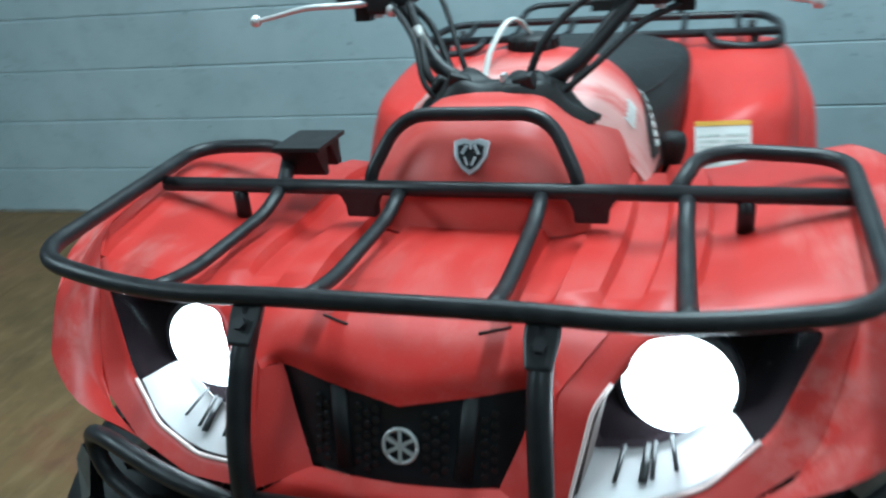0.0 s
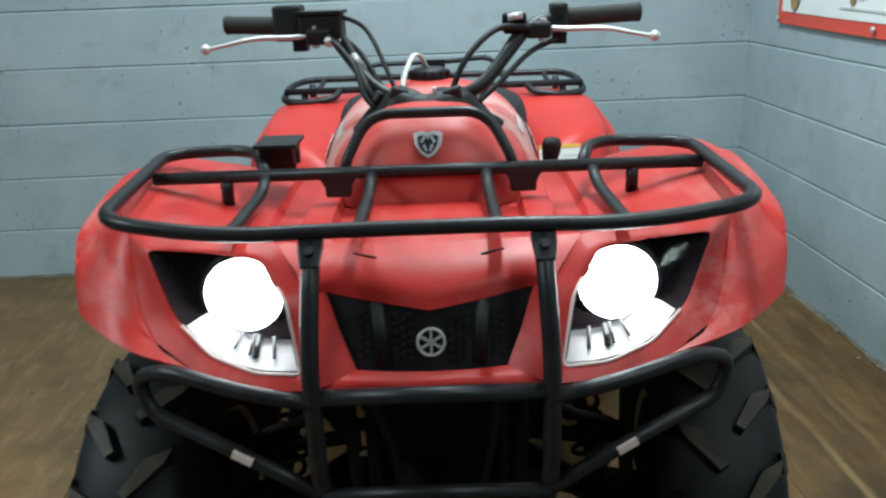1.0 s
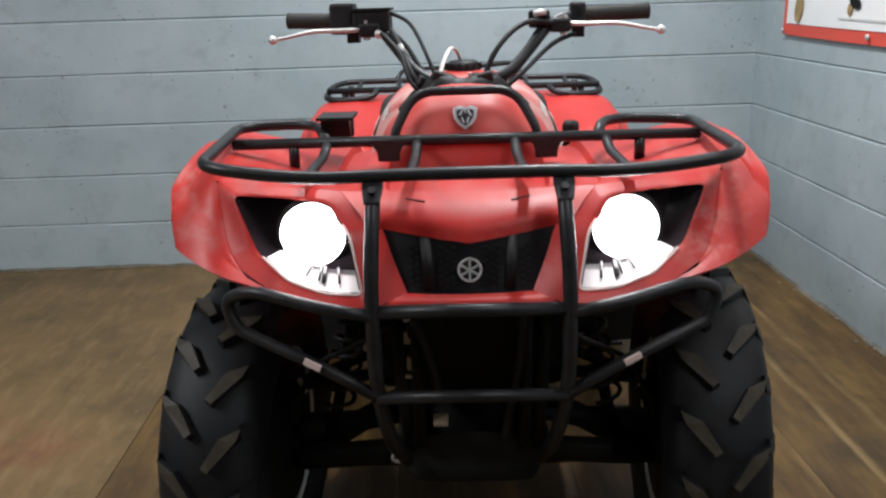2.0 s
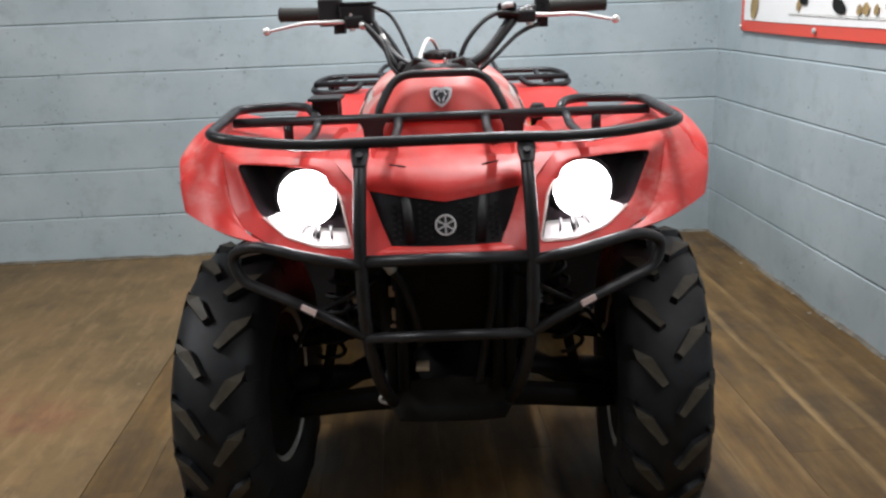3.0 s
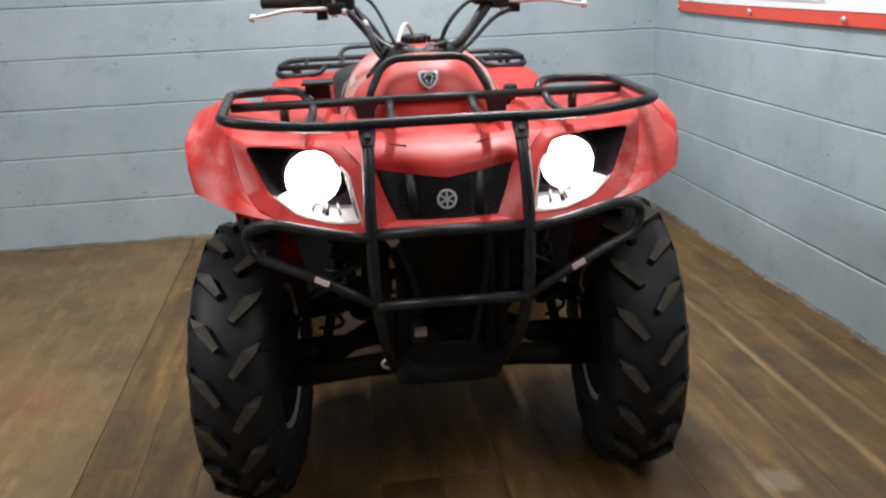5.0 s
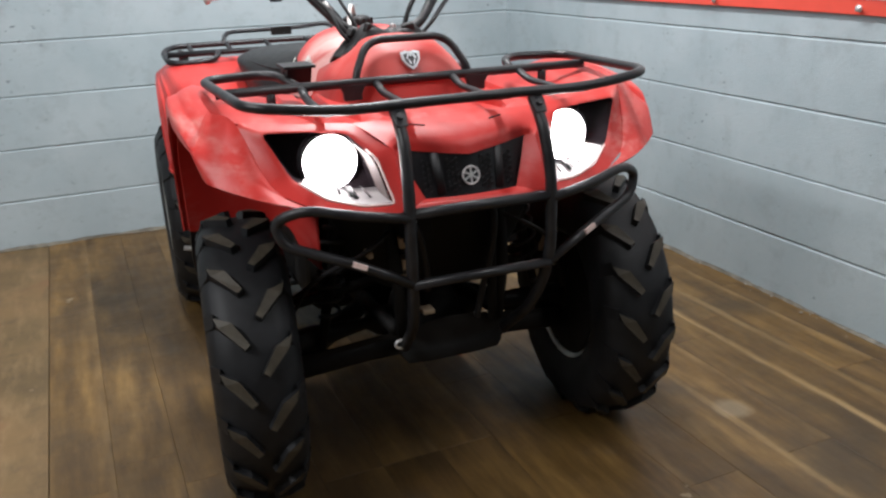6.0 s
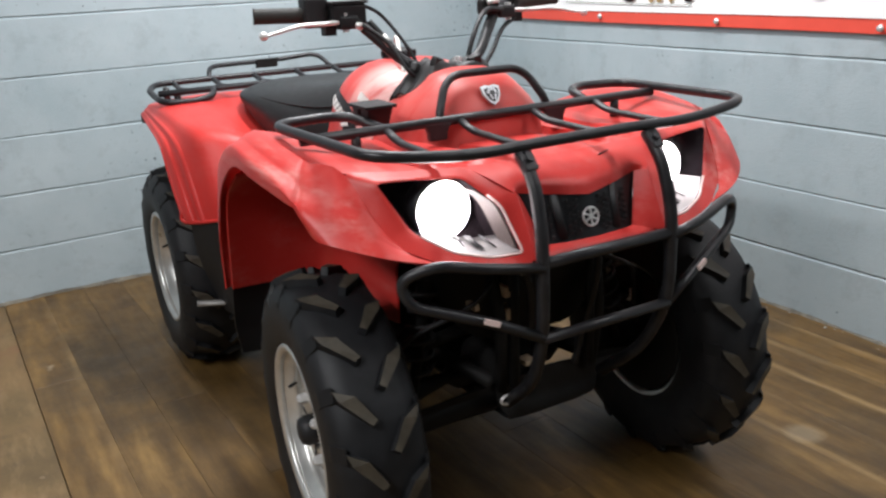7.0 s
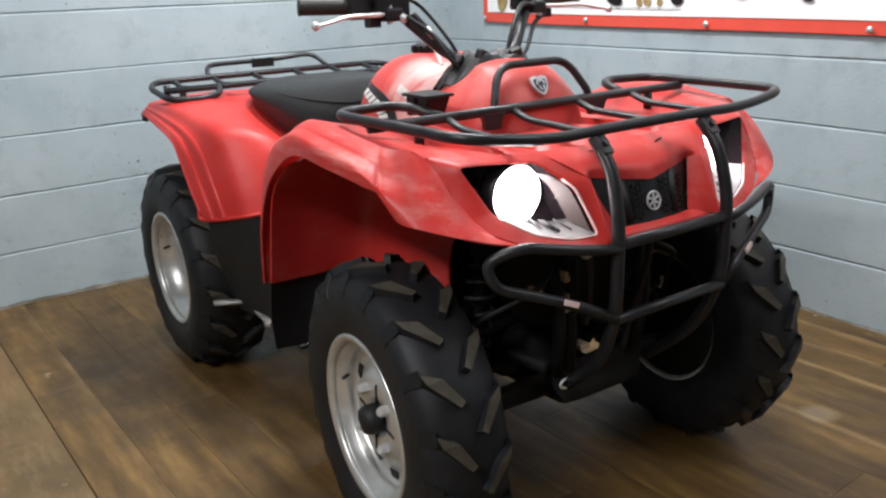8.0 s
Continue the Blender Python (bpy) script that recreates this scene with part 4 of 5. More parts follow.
for x in (-0.37, -0.23, -0.08, 0.08, 0.23, 0.37):
    part("crossbar", tube_bm([(x, 1.378, 0.814), (x, 1.495, 0.806), (x, 1.598, 0.821)], 0.0088, 10), TUBE, rear_rack)
part("grab_loop", tube_bm(rounded([(-0.242, 1.599, 0.824), (-0.220, 1.675, 0.858), (-0.053, 1.693, 0.858), (0.053, 1.693, 0.858), (0.198, 1.675, 0.872), (0.224, 1.599, 0.824)], 0.05), 0.0085, 10), TUBE, rear_rack, "black rear grab loop")
b = part("latch_block", box_bm((-0.040, 1.675, 0.835), (0.040, 1.698, 0.866)), FRAME, rear_rack, "dark rusty plate", smooth=False)
for x in (-0.405, 0.405):
    for y in (1.387, 1.558):
        part("mount_post", tube_bm([(x, y, 0.812), (x, y, 0.765)], 0.011, 10), TUBE, rear_rack)

# ---- handlebar, turned a little with the steering ----
STEER = Matrix.Translation((0, 0.32, 0)) @ Matrix.Rotation(radians(-3.0), 4, "Z") @ Matrix.Translation((0, -0.32, 0))


def steered(bm):
    return moved(bm, STEER)


bar_path = [(-0.405, 0.462, 1.068), (-0.26, 0.430, 1.064), (-0.195, 0.405, 1.058), (-0.100, 0.330, 0.950), (-0.040, 0.315, 0.928), (0.040, 0.315, 0.928), (0.100, 0.330, 0.950), (0.195, 0.405, 1.058), (0.26, 0.430, 1.064), (0.405, 0.462, 1.068)]
handlebar = part("handlebar", steered(tube_bm(rounded(bar_path, 0.05, 6), 0.0125, 12)), TUBE, bike, "black steel handlebar with cables")
for sx in (-1, 1):
    d = Vector((sx * 0.145, 0.032, 0.004))
    a = Vector((sx * 0.262, 0.431, 1.064))
    grip = part("grip", steered(tube_bm([a, a + d * 0.04, a + d * 0.06, a + d * 0.94, a + d * 0.96, a + d], lambda f: 0.0175 if 0.1 < f < 0.9 else 0.019, 16)), GRIP, handlebar, "olive black rubber grip")
    lever = spline([(sx * 0.215, 0.392, 1.048), (sx * 0.265, 0.375, 1.046), (sx * 0.330, 0.362, 1.046), (sx * 0.385, 0.352, 1.036), (sx * 0.415, 0.346, 1.031)], 6)
    lv = part("lever", steered(tube_bm(lever, lambda f: 0.0085 - 0.0035 * f, 10, flat=0.7)), ALLOY, handlebar, "polished alloy lever")
    tip = bmesh.new()
    bmesh.ops.create_uvsphere(tip, u_segments=14, v_segments=8, radius=0.0098)
    part("lever_tip", steered(moved(tip, Matrix.Translation((sx * 0.418, 0.346, 1.031)))), ALLOY, lv)
    perch = part("lever_perch", steered(box_bm((min(sx * 0.185, sx * 0.232), 0.372, 1.030), (max(sx * 0.185, sx * 0.232), 0.435, 1.060))), BLACK, handlebar, "black lever perch", smooth=False)
    bevelled(perch, 0.006)
    part("pivot_bolt", steered(lathe_bm([(1.024, 0.008), (1.066, 0.008)], 10, axis="z", centre=(sx * 0.216, 0.385, 0))), ALLOY, perch, smooth=False)
    inner, outer, top = (0.246, 0.302, 1.104) if sx < 0 else (0.232, 0.266, 1.092)
    sw = part("switch_housing", steered(box_bm((min(sx * inner, sx * outer), 0.405, 1.036), (max(sx * inner, sx * outer), 0.460, top))), BLACK, handlebar, "black switch housing", smooth=False)
    bevelled(sw, 0.007)
    part("button", steered(box_bm((min(sx * 0.243, sx * 0.256), 0.398, 1.062), (max(sx * 0.243, sx * 0.256), 0.406, 1.074))), FRAME, sw, smooth=False)
    part("throttle_housing" if sx < 0 else "choke_housing", steered(box_bm((min(sx * 0.236, sx * 0.262), 0.392, 1.018), (max(sx * 0.236, sx * 0.262), 0.425, 1.040))), BLACK, handlebar, smooth=False)
res = part("brake_reservoir", steered(box_bm((-0.246, 0.378, 1.040), (-0.164, 0.440, 1.086))), BLACK, handlebar, "black brake fluid reservoir", smooth=False)
bevelled(res, 0.006)
part("reservoir_lid", steered(box_bm((-0.249, 0.375, 1.086), (-0.161, 0.443, 1.092))), BLACK, res, smooth=False)
part("banjo_bolt", steered(tube_bm([(-0.190, 0.380, 1.040), (-0.186, 0.366, 1.034)], 0.009, 10)), ALLOY, res)
clampb = part("cable_clamp", steered(box_bm((0.140, 0.372, 1.040), (0.186, 0.412, 1.078))), FRAME, handlebar, "greasy lever clamp", smooth=False)
bevelled(clampb, 0.007)
part("clamp_bolt", steered(tube_bm([(0.150, 0.368, 1.070), (0.178, 0.368, 1.074)], 0.007, 10)), ALLOY, clampb)
# hoses and cables
for k, (pts, r) in enumerate((
        ([(-0.160, 0.375, 1.045), (-0.135, 0.345, 1.005), (-0.110, 0.300, 0.955), (-0.085, 0.300, 0.915)], 0.0065),
        ([(-0.175, 0.395, 1.050), (-0.130, 0.385, 1.010), (-0.090, 0.345, 0.955), (-0.060, 0.330, 0.905)], 0.0055),
        ([(-0.200, 0.385, 1.055), (-0.140, 0.330, 1.000), (-0.112, 0.290, 0.940), (-0.075, 0.285, 0.905)], 0.0050),
        ([(-0.175, 0.400, 1.085), (-0.120, 0.400, 1.055), (-0.075, 0.350, 0.975), (-0.050, 0.330, 0.910)], 0.0045),
        ([(0.200, 0.380, 1.050), (0.130, 0.345, 1.052), (0.070, 0.300, 1.000), (0.035, 0.285, 0.920)], 0.0060),
        ([(0.245, 0.398, 1.028), (0.190, 0.370, 1.005), (0.130, 0.320, 0.955), (0.080, 0.295, 0.915)], 0.0055),
        ([(0.165, 0.385, 1.040), (0.140, 0.372, 1.005), (0.105, 0.345, 0.960), (0.070, 0.320, 0.910)], 0.0065),
        ([(0.180, 0.395, 1.045), (0.152, 0.395, 1.000), (0.115, 0.365, 0.955), (0.085, 0.335, 0.905)], 0.0050))):
    part("cable", steered(tube_bm(spline(pts, 7), r, 8)), BLACK, handlebar)
part("hose_fitting", steered(tube_bm([(-0.140, 0.350, 1.012), (-0.128, 0.336, 0.990)], 0.0085, 10)), WORN, handlebar, "ribbed metal hose end")
boot = sheet("steering_cover", [[(0.0, 0.236, 0.922), (0.040, 0.237, 0.922), (0.080, 0.243, 0.914), (0.118, 0.258, 0.872)],
                         [(0.0, 0.262, 0.936), (0.040, 0.256, 0.950), (0.080, 0.268, 0.934), (0.134, 0.282, 0.882)],
                         [(0.0, 0.310, 0.932), (0.040, 0.312, 0.950), (0.080, 0.318, 0.936), (0.138, 0.325, 0.876)],
                         [(0.0, 0.360, 0.908), (0.040, 0.362, 0.924), (0.080, 0.362, 0.908), (0.128, 0.362, 0.860)]], VINYL, "crumpled black rubber steering boot", nu=7, nv=7)
for v in boot.data.vertices:
    x, y = v.co.x, v.co.y
    v.co.z += 0.006 * math.sin(95 * x + 40 * y) * math.sin(60 * y + 1.0) + 0.003 * math.sin(170 * y - 60 * x)
    v.co.x += 0.003 * math.sin(120 * y)
for x, y, z, a in ((-0.052, 0.262, 0.948, 20), (0.046, 0.258, 0.946, -15), (-0.088, 0.300, 0.934, 35)):
    fold = part("boot_fold", moved(box_bm((-0.016, -0.010, -0.010), (0.016, 0.010, 0.014)), pose(x, y, z, 12, a, a)), VINYL, boot, smooth=False)
    bevelled(fold, 0.005)

for sx in (-1, 1):
    k = part("bar_clamp", box_bm((min(sx * 0.030, sx * 0.070), 0.292, 0.900), (max(sx * 0.030, sx * 0.070), 0.338, 0.948)), BLACK, bike, "black handlebar clamp", smooth=False)
    bevelled(k, 0.008)
ign = part("ignition_switch", lathe_bm([(0.905, 0.020), (0.935, 0.020), (0.940, 0.014)], 18, axis="z", centre=(0.012, 0.268, 0)), BLACK, bike, "black ignition switch")
part("key", box_bm((0.009, 0.262, 0.940), (0.015, 0.282, 0.958)), ALLOY, ign, "small metal key", smooth=False)

# gear lever with knob, beside the tank
knob = part("gear_lever", tube_bm([(0.225, 0.450, 0.745), (0.240, 0.415, 0.800)], 0.006, 8), FRAME, bike, "gear lever with a black knob")
part("gear_knob", tube_bm([(0.2395, 0.418, 0.780), (0.2405, 0.414, 0.792), (0.242, 0.410, 0.806), (0.2425, 0.408, 0.820), (0.243, 0.407, 0.830)], lambda f: 0.014 + 0.006 * min(1, f * 1.6) - (0.004 if f > 0.95 else 0), 14), BLACK, knob, "black plastic knob")

# tank side decal and print: plain bars only
def on_tank(y, z, sx, lift):
    """The point of the tank cover's side at that y and z, lifted off it."""
    me, best = tank.data, None
    for poly in me.polygons:
        vs = [me.vertices[i].co for i in poly.vertices]
        for a, b, c in zip([vs[0]] * (len(vs) - 2), vs[1:], vs[2:]):
            if a.x * sx < -1e-4:
                continue
            d = (b.y - a.y) * (c.z - a.z) - (c.y - a.y) * (b.z - a.z)
            if abs(d) < 1e-12:
                continue
            u = ((y - a.y) * (c.z - a.z) - (c.y - a.y) * (z - a.z)) / d
            v = ((b.y - a.y) * (z - a.z) - (y - a.y) * (b.z - a.z)) / d
            if u >= -1e-3 and v >= -1e-3 and u + v <= 1.002:
                p = a + (b - a) * u + (c - a) * v
                if best is None or abs(p.x) > abs(best.x):
                    best = p
    return (best.x + sx * lift, y, z + 0.5 * lift)


DECAL_FRONT = spline([(0, 0.596, 0.872), (0, 0.497, 0.859), (0, 0.430, 0.836), (0, 0.385, 0.797)], 8)
DECAL_REAR = spline([(0, 0.628, 0.842), (0, 0.548, 0.826), (0, 0.487, 0.808), (0, 0.450, 0.785)], 8)


def decal_point(u, w, sx, lift):
    k = min(int(u * (len(DECAL_FRONT) - 1)), len(DECAL_FRONT) - 2)
    f = u * (len(DECAL_FRONT) - 1) - k
    p = DECAL_FRONT[k].lerp(DECAL_FRONT[k + 1], f).lerp(DECAL_REAR[k].lerp(DECAL_REAR[k + 1], f), w)
    return on_tank(p.y, p.z, sx, lift)


for sx in (-1, 1):
    rows = [[decal_point(k / 14, w, sx, 0.004) for k in range(15)] for w in (0.0, 0.25, 0.5, 0.75, 1.0)]
    dec = sheet("tank_decal", rows, BLACK, "black tank decal with white bars", nu=1, nv=1, mirror=False, thick=0.0015)
    for k in range(7):
        a = 0.10 + 0.122 * k
        q = [[decal_point(a + d - 0.05 * w, w, sx, 0.0075) for d in (0.0, 0.045, 0.09)] for w in (0.42, 0.6, 0.78, 0.95)]
        solid(part("print_bar", loft_bm(q, 1, 1), WHITE, dec, "white print bar"), 0.001, 0.0)
    for k in range(5):
        y, z = 0.432 - 0.011 * k, 0.878 - 0.004 * k
        q = [[on_tank(y + e - d * 0.25, z - d, sx, 0.004) for e in (0.0, -0.007)] for d in (0.0, 0.008, 0.016)]
        solid(part("print_bar", loft_bm(q, 1, 1), WHITE, dec, "white print bar"), 0.001, 0.0)

# warning label on the rear fender's front slope
lab = part("warning_label", moved(box_bm((-0.055, -0.001, -0.054), (0.055, 0.001, 0.054)), pose(0.327, 0.856, 0.672, -25, 0, 6)), WHITE, bike, "white warning label with a yellow band", smooth=False)
part("label_band", moved(box_bm((-0.055, -0.002, 0.044), (0.055, 0.0, 0.054)), pose(0.327, 0.856, 0.672, -25, 0, 6)), YELLOW, lab, smooth=False)
for k in range(6):
    for c in (-0.026, 0.026):
        part("print_bar", moved(box_bm((c - 0.021, -0.0018, -0.038 + 0.012 * k), (c + 0.021 - 0.006 * ((k * 3) % 3), 0.0, -0.033 + 0.012 * k)), pose(0.327, 0.856, 0.672, -25, 0, 6)), PAPER, lab, smooth=False)

# ---- frame, engine and suspension in the dark below ----
chassis = part("frame", tube_bm(rounded([(-0.13, -0.06, 0.30), (-0.13, 0.30, 0.26), (-0.13, 1.45, 0.26), (-0.13, 1.58, 0.55)], 0.08), 0.017, 10), FRAME, bike, "black steel tube frame")
part("frame_tube", tube_bm(rounded([(0.13, -0.06, 0.30), (0.13, 0.30, 0.26), (0.13, 1.45, 0.26), (0.13, 1.58, 0.55)], 0.08), 0.017, 10), FRAME, chassis)
for sx in (-1, 1):
    part("frame_tube", tube_bm(rounded([(sx * 0.12, -0.08, 0.29), (sx * 0.13, -0.10, 0.45), (sx * 0.14, -0.02, 0.70), (sx * 0.12, 0.35, 0.74), (sx * 0.12, 1.52, 0.70)], 0.06), 0.014, 10), FRAME, chassis)
    part("frame_tube", tube_bm([(sx * 0.10, -0.10, 0.62), (sx * 0.10, -0.10, 0.30)], 0.012, 8), FRAME, chassis)
engine = part("engine", box_bm((-0.24, 0.34, 0.19), (0.24, 1.05, 0.60)), FRAME, bike, "black engine block", smooth=False)
bevelled(engine, 0.04, 3)
for k in range(7):
    part("cooling_fin", box_bm((-0.10, 0.22, 0.44 + 0.022 * k), (0.10, 0.30, 0.448 + 0.022 * k)), FRAME, engine, smooth=False)
air = part("rear_case", box_bm((-0.24, 1.06, 0.20), (0.24, 1.58, 0.66)), FRAME, bike, "black case over the rear axle", smooth=False)
bevelled(air, 0.05, 3)
part("axle", tube_bm([(-0.38, AXLE_R, HUB_Z), (0.38, AXLE_R, HUB_Z)], 0.035, 16), FRAME, bike, "black rear axle housing")
gear = part("differential", lathe_bm([(-0.09, 0.03), (-0.07, 0.07), (0.0, 0.085), (0.07, 0.07), (0.09, 0.03)], 20, centre=(0, 0.11, 0.25)), FRAME, bike, "black front differential")
skid = sheet("skid_plate", [[(0.0, -0.085, 0.318), (0.07, -0.085, 0.312), (0.135, -0.080, 0.298)],
                            [(0.0, -0.090, 0.262), (0.07, -0.090, 0.262), (0.134, -0.085, 0.260)],
                            [(0.0, -0.080, 0.214), (0.06, -0.080, 0.214), (0.108, -0.075, 0.216)],
                            [(0.0, 0.20, 0.208), (0.07, 0.20, 0.208), (0.12, 0.20, 0.215)],
                            [(0.0, 0.55, 0.225), (0.08, 0.55, 0.225), (0.14, 0.55, 0.235)]], FRAME, "flat black steel skid plate")
shroud = sheet("front_shroud", [[(0.0, -0.10, 0.635), (0.12, -0.10, 0.635), (0.24, -0.06, 0.66), (0.30, 0.02, 0.70)],
                                [(0.0, -0.06, 0.50), (0.12, -0.06, 0.50), (0.22, -0.03, 0.54), (0.26, 0.04, 0.60)],
                                [(0.0, -0.02, 0.38), (0.10, -0.02, 0.38), (0.17, 0.0, 0.42), (0.22, 0.06, 0.50)]], FRAME, "black plastic shroud under the grille")
for sx in (-1, 1):
    arm = part("lower_arm", tube_bm(rounded([(sx * 0.11, -0.042, 0.257), (sx * 0.37, 0.037, 0.195), (sx * 0.11, 0.238, 0.257)], 0.03), 0.021, 10, flat=1.3), FRAME, bike, "black lower suspension arm")
    part("arm_plate", loft_bm([[(sx * 0.12, -0.054, 0.288), (sx * 0.12, -0.054, 0.228)], [(sx * 0.24, -0.017, 0.262), (sx * 0.24, -0.017, 0.207)], [(sx * 0.35, 0.017, 0.230), (sx * 0.35, 0.017, 0.180)]], 3, 2), FRAME, arm)
    part("upper_arm", tube_bm(rounded([(sx * 0.13, 0.024, 0.400), (sx * 0.36, 0.052, 0.355), (sx * 0.13, 0.194, 0.400)], 0.03), 0.012, 10), FRAME, bike, "black upper suspension arm")
    knuckle = part("steering_knuckle", tube_bm(rounded([(sx * 0.365, 0.052, 0.175), (sx * 0.385, 0.052, 0.255), (sx * 0.358, 0.052, 0.360)], 0.04), 0.022, 10), FRAME, bike, "black steering knuckle")
    part("brake_disc", lathe_bm([(sx * 0.372, 0.05), (sx * 0.380, 0.10), (sx * 0.400, 0.150), (sx * 0.408, 0.150)], 40, centre=(0, AXLE_F, HUB_Z)), FRAME, knuckle)
    part("tie_rod", tube_bm([(sx * 0.04, 0.190, 0.330), (sx * 0.355, 0.137, 0.310)], 0.008, 8), FRAME, bike)
    part("drive_shaft", tube_bm([(sx * 0.08, 0.110, 0.250), (sx * 0.13, 0.104, 0.252), (sx * 0.16, 0.098, 0.253), (sx * 0.30, 0.067, 0.257), (sx * 0.37, 0.052, 0.255)], lambda f: 0.036 if f < 0.3 else 0.014 if f < 0.75 else 0.030, 14), BLACK, bike, "black rubber-booted drive shaft")
    p0, p1 = Vector((sx * 0.195, 0.042, 0.665)), Vector((sx * 0.290, 0.024, 0.245))
    shock = part("shock_absorber", tube_bm([p0, p0.lerp(p1, 0.4), p0.lerp(p1, 0.42), p1], lambda f: 0.022 if f < 0.5 else 0.012, 12), FRAME, bike, "black shock absorber with coil spring")
    axis = (p1 - p0).normalized()
    u = axis.orthogonal().normalized()
    v = axis.cross(u)
    coil = []
    for i in range(109):
        f = i / 108
        a = 2 * math.pi * 9 * f
        coil.append(p0.lerp(p1, 0.06 + 0.74 * f) + (u * math.cos(a) + v * math.sin(a)) * 0.031)
    part("coil_spring", tube_bm(coil, 0.0050, 7), BLACK, shock, "black coil spring")
    part("brake_hose", tube_bm(spline([(sx * 0.10, -0.050, 0.560), (sx * 0.20, -0.109, 0.516), (sx * 0.30, -0.018, 0.432), (sx * 0.350, 0.032, 0.340)], 6), 0.0055, 8), BLACK, bike)
    part("cable_tie", moved(box_bm((-0.004, -0.004, -0.016), (0.004, 0.004, 0.016)), pose(sx * 0.345, 0.04, 0.36, 0, sx * 20, 0)), WHITE, bike, "white cable marker", smooth=False)
# wiring and small fittings behind the bumper
box = part("regulator", box_bm((-0.115, -0.108, 0.520), (-0.045, -0.078, 0.585)), FRAME, bike, "finned black regulator", smooth=False)
bevelled(box, 0.004)
part("hose", tube_bm(spline([(-0.145, -0.13, 0.625), (-0.115, -0.15, 0.590), (-0.09, -0.14, 0.545), (-0.07, -0.12, 0.47), (-0.06, -0.10, 0.40)], 6), 0.009, 10), BLACK, bike)
part("hose_clip", tube_bm([(-0.120, -0.150, 0.598), (-0.106, -0.150, 0.578)], 0.0125, 10), ALLOY, bike, "metal hose clip")
part("hose", tube_bm(spline([(0.085, -0.12, 0.63), (0.09, -0.14, 0.56), (0.085, -0.13, 0.48), (0.07, -0.11, 0.38), (0.06, -0.10, 0.31)], 6), 0.008, 10), BLACK, bike)
# tan blocks; the upper two stand in for lit floor showing through the undercarriage
for x, z, w, h in ((-0.105, 0.520, 0.034, 0.024), (-0.108, 0.470, 0.020, 0.026), (-0.190, 0.503, 0.012, 0.014), (-0.112, 0.444, 0.030, 0.008), (-0.060, 0.345, 0.028, 0.010)):
    t = part("tan_block", box_bm((x - w / 2, -0.105, z - h / 2), (x + w / 2, -0.070, z + h / 2)), TAN, bike, "tan block for wiring and floor showing through", smooth=False)
    bevelled(t, 0.002)
part("tow_ring", tube_bm([(-0.135 + 0.016 * math.cos(a), -0.125, 0.290 + 0.010 * math.sin(a)) for a in [2 * math.pi * k / 20 for k in range(21)]], 0.0035, 7), ALLOY, bike, "small bright tow ring")

# ---- the banner on the side wall ----
banner = new("banner")
tagged(banner, "white wall banner with red border and printed pictures", "banner")
Y0, Y1, Z0, Z1 = 2.365, -0.60, 0.962, 1.90


def banner_sheet(name, ya, yb, za, zb, mat, off, label=""):
    bm = bmesh.new()
    ny = max(2, int(abs(ya - yb) / 0.08))
    grid = []
    for i in range(ny + 1):
        y = ya + (yb - ya) * i / ny
        col = []
        for j in range(7):
            z = za + (zb - za) * j / 6
            wave = 0.004 * math.sin(3.1 * y + 1.7) + 0.003 * math.sin(7.3 * y) * max(0.0, 1 - (z - Z0) / 0.4)
            col.append(bm.verts.new((EAST - 0.014 - off - wave * (0.5 + 0.5 * math.cos(z * 4)), y, z + 0.0125 * (y - 0.3) + 0.004 * math.sin(2.2 * y + 0.4))))
        grid.append(col)
    for a, b in zip(grid, grid[1:]):
        for j in range(6):
            bm.faces.new((a[j], a[j + 1], b[j + 1], b[j]))
    return solid(part(name, bm, mat, banner, label, smooth=False), 0.002, 1.0)


banner_sheet("backing", Y0, Y1, Z0, Z1, BANNER_RED, 0.0, "red banner border")
banner_sheet("white_field", Y0 - 0.035, Y1 + 0.04, Z0 + 0.045, Z1 - 0.045, BANNER_WHITE, 0.0035, "glossy white banner field")


def on_banner(name, pts, mat, label):
    """pts: outline as (y, z)."""
    bm = bmesh.new()
    vs = [bm.verts.new((EAST - 0.0235, y, z + 0.0125 * (y - 0.3))) for y, z in pts]
    bm.faces.new(vs)
    return solid(part(name, bm, mat, banner, label, smooth=False), 0.001, -1.0)


def oval(y, z, a, b, tilt=0.0, n=20):
    out = []
    for k in range(n):
        w = 2 * math.pi * k / n
        u, v = a * math.cos(w), b * math.sin(w)
        out.append((y + u * math.cos(tilt) - v * math.sin(tilt), z + u * math.sin(tilt) + v * math.cos(tilt)))
    return out


on_banner("printed_oval", oval(2.215, 1.065, 0.034, 0.055, 0.2), GOLD, "printed gold oval shape")
on_banner("printed_panel_line", [(1.90, 1.036), (1.20, 1.036), (1.20, 1.040), (1.90, 1.040)], PAPER, "thin grey printed rule")
for y, z, a, b in ((1.82, 1.070, 0.016, 0.022), (1.79, 1.093, 0.040, 0.020), (1.53, 1.070, 0.045, 0.024), (1.40, 1.060, 0.014, 0.018), (1.36, 1.064, 0.018, 0.020), (1.30, 1.062, 0.012, 0.018), (1.22, 1.075, 0.030, 0.026), (0.95, 1.085, 0.020, 0.010), (0.70, 1.080, 0.026, 0.012)):
    on_banner("printed_shape", oval(y, z, a, b, 0.3), GOLD if a < 0.02 else FRAME, "small printed picture")
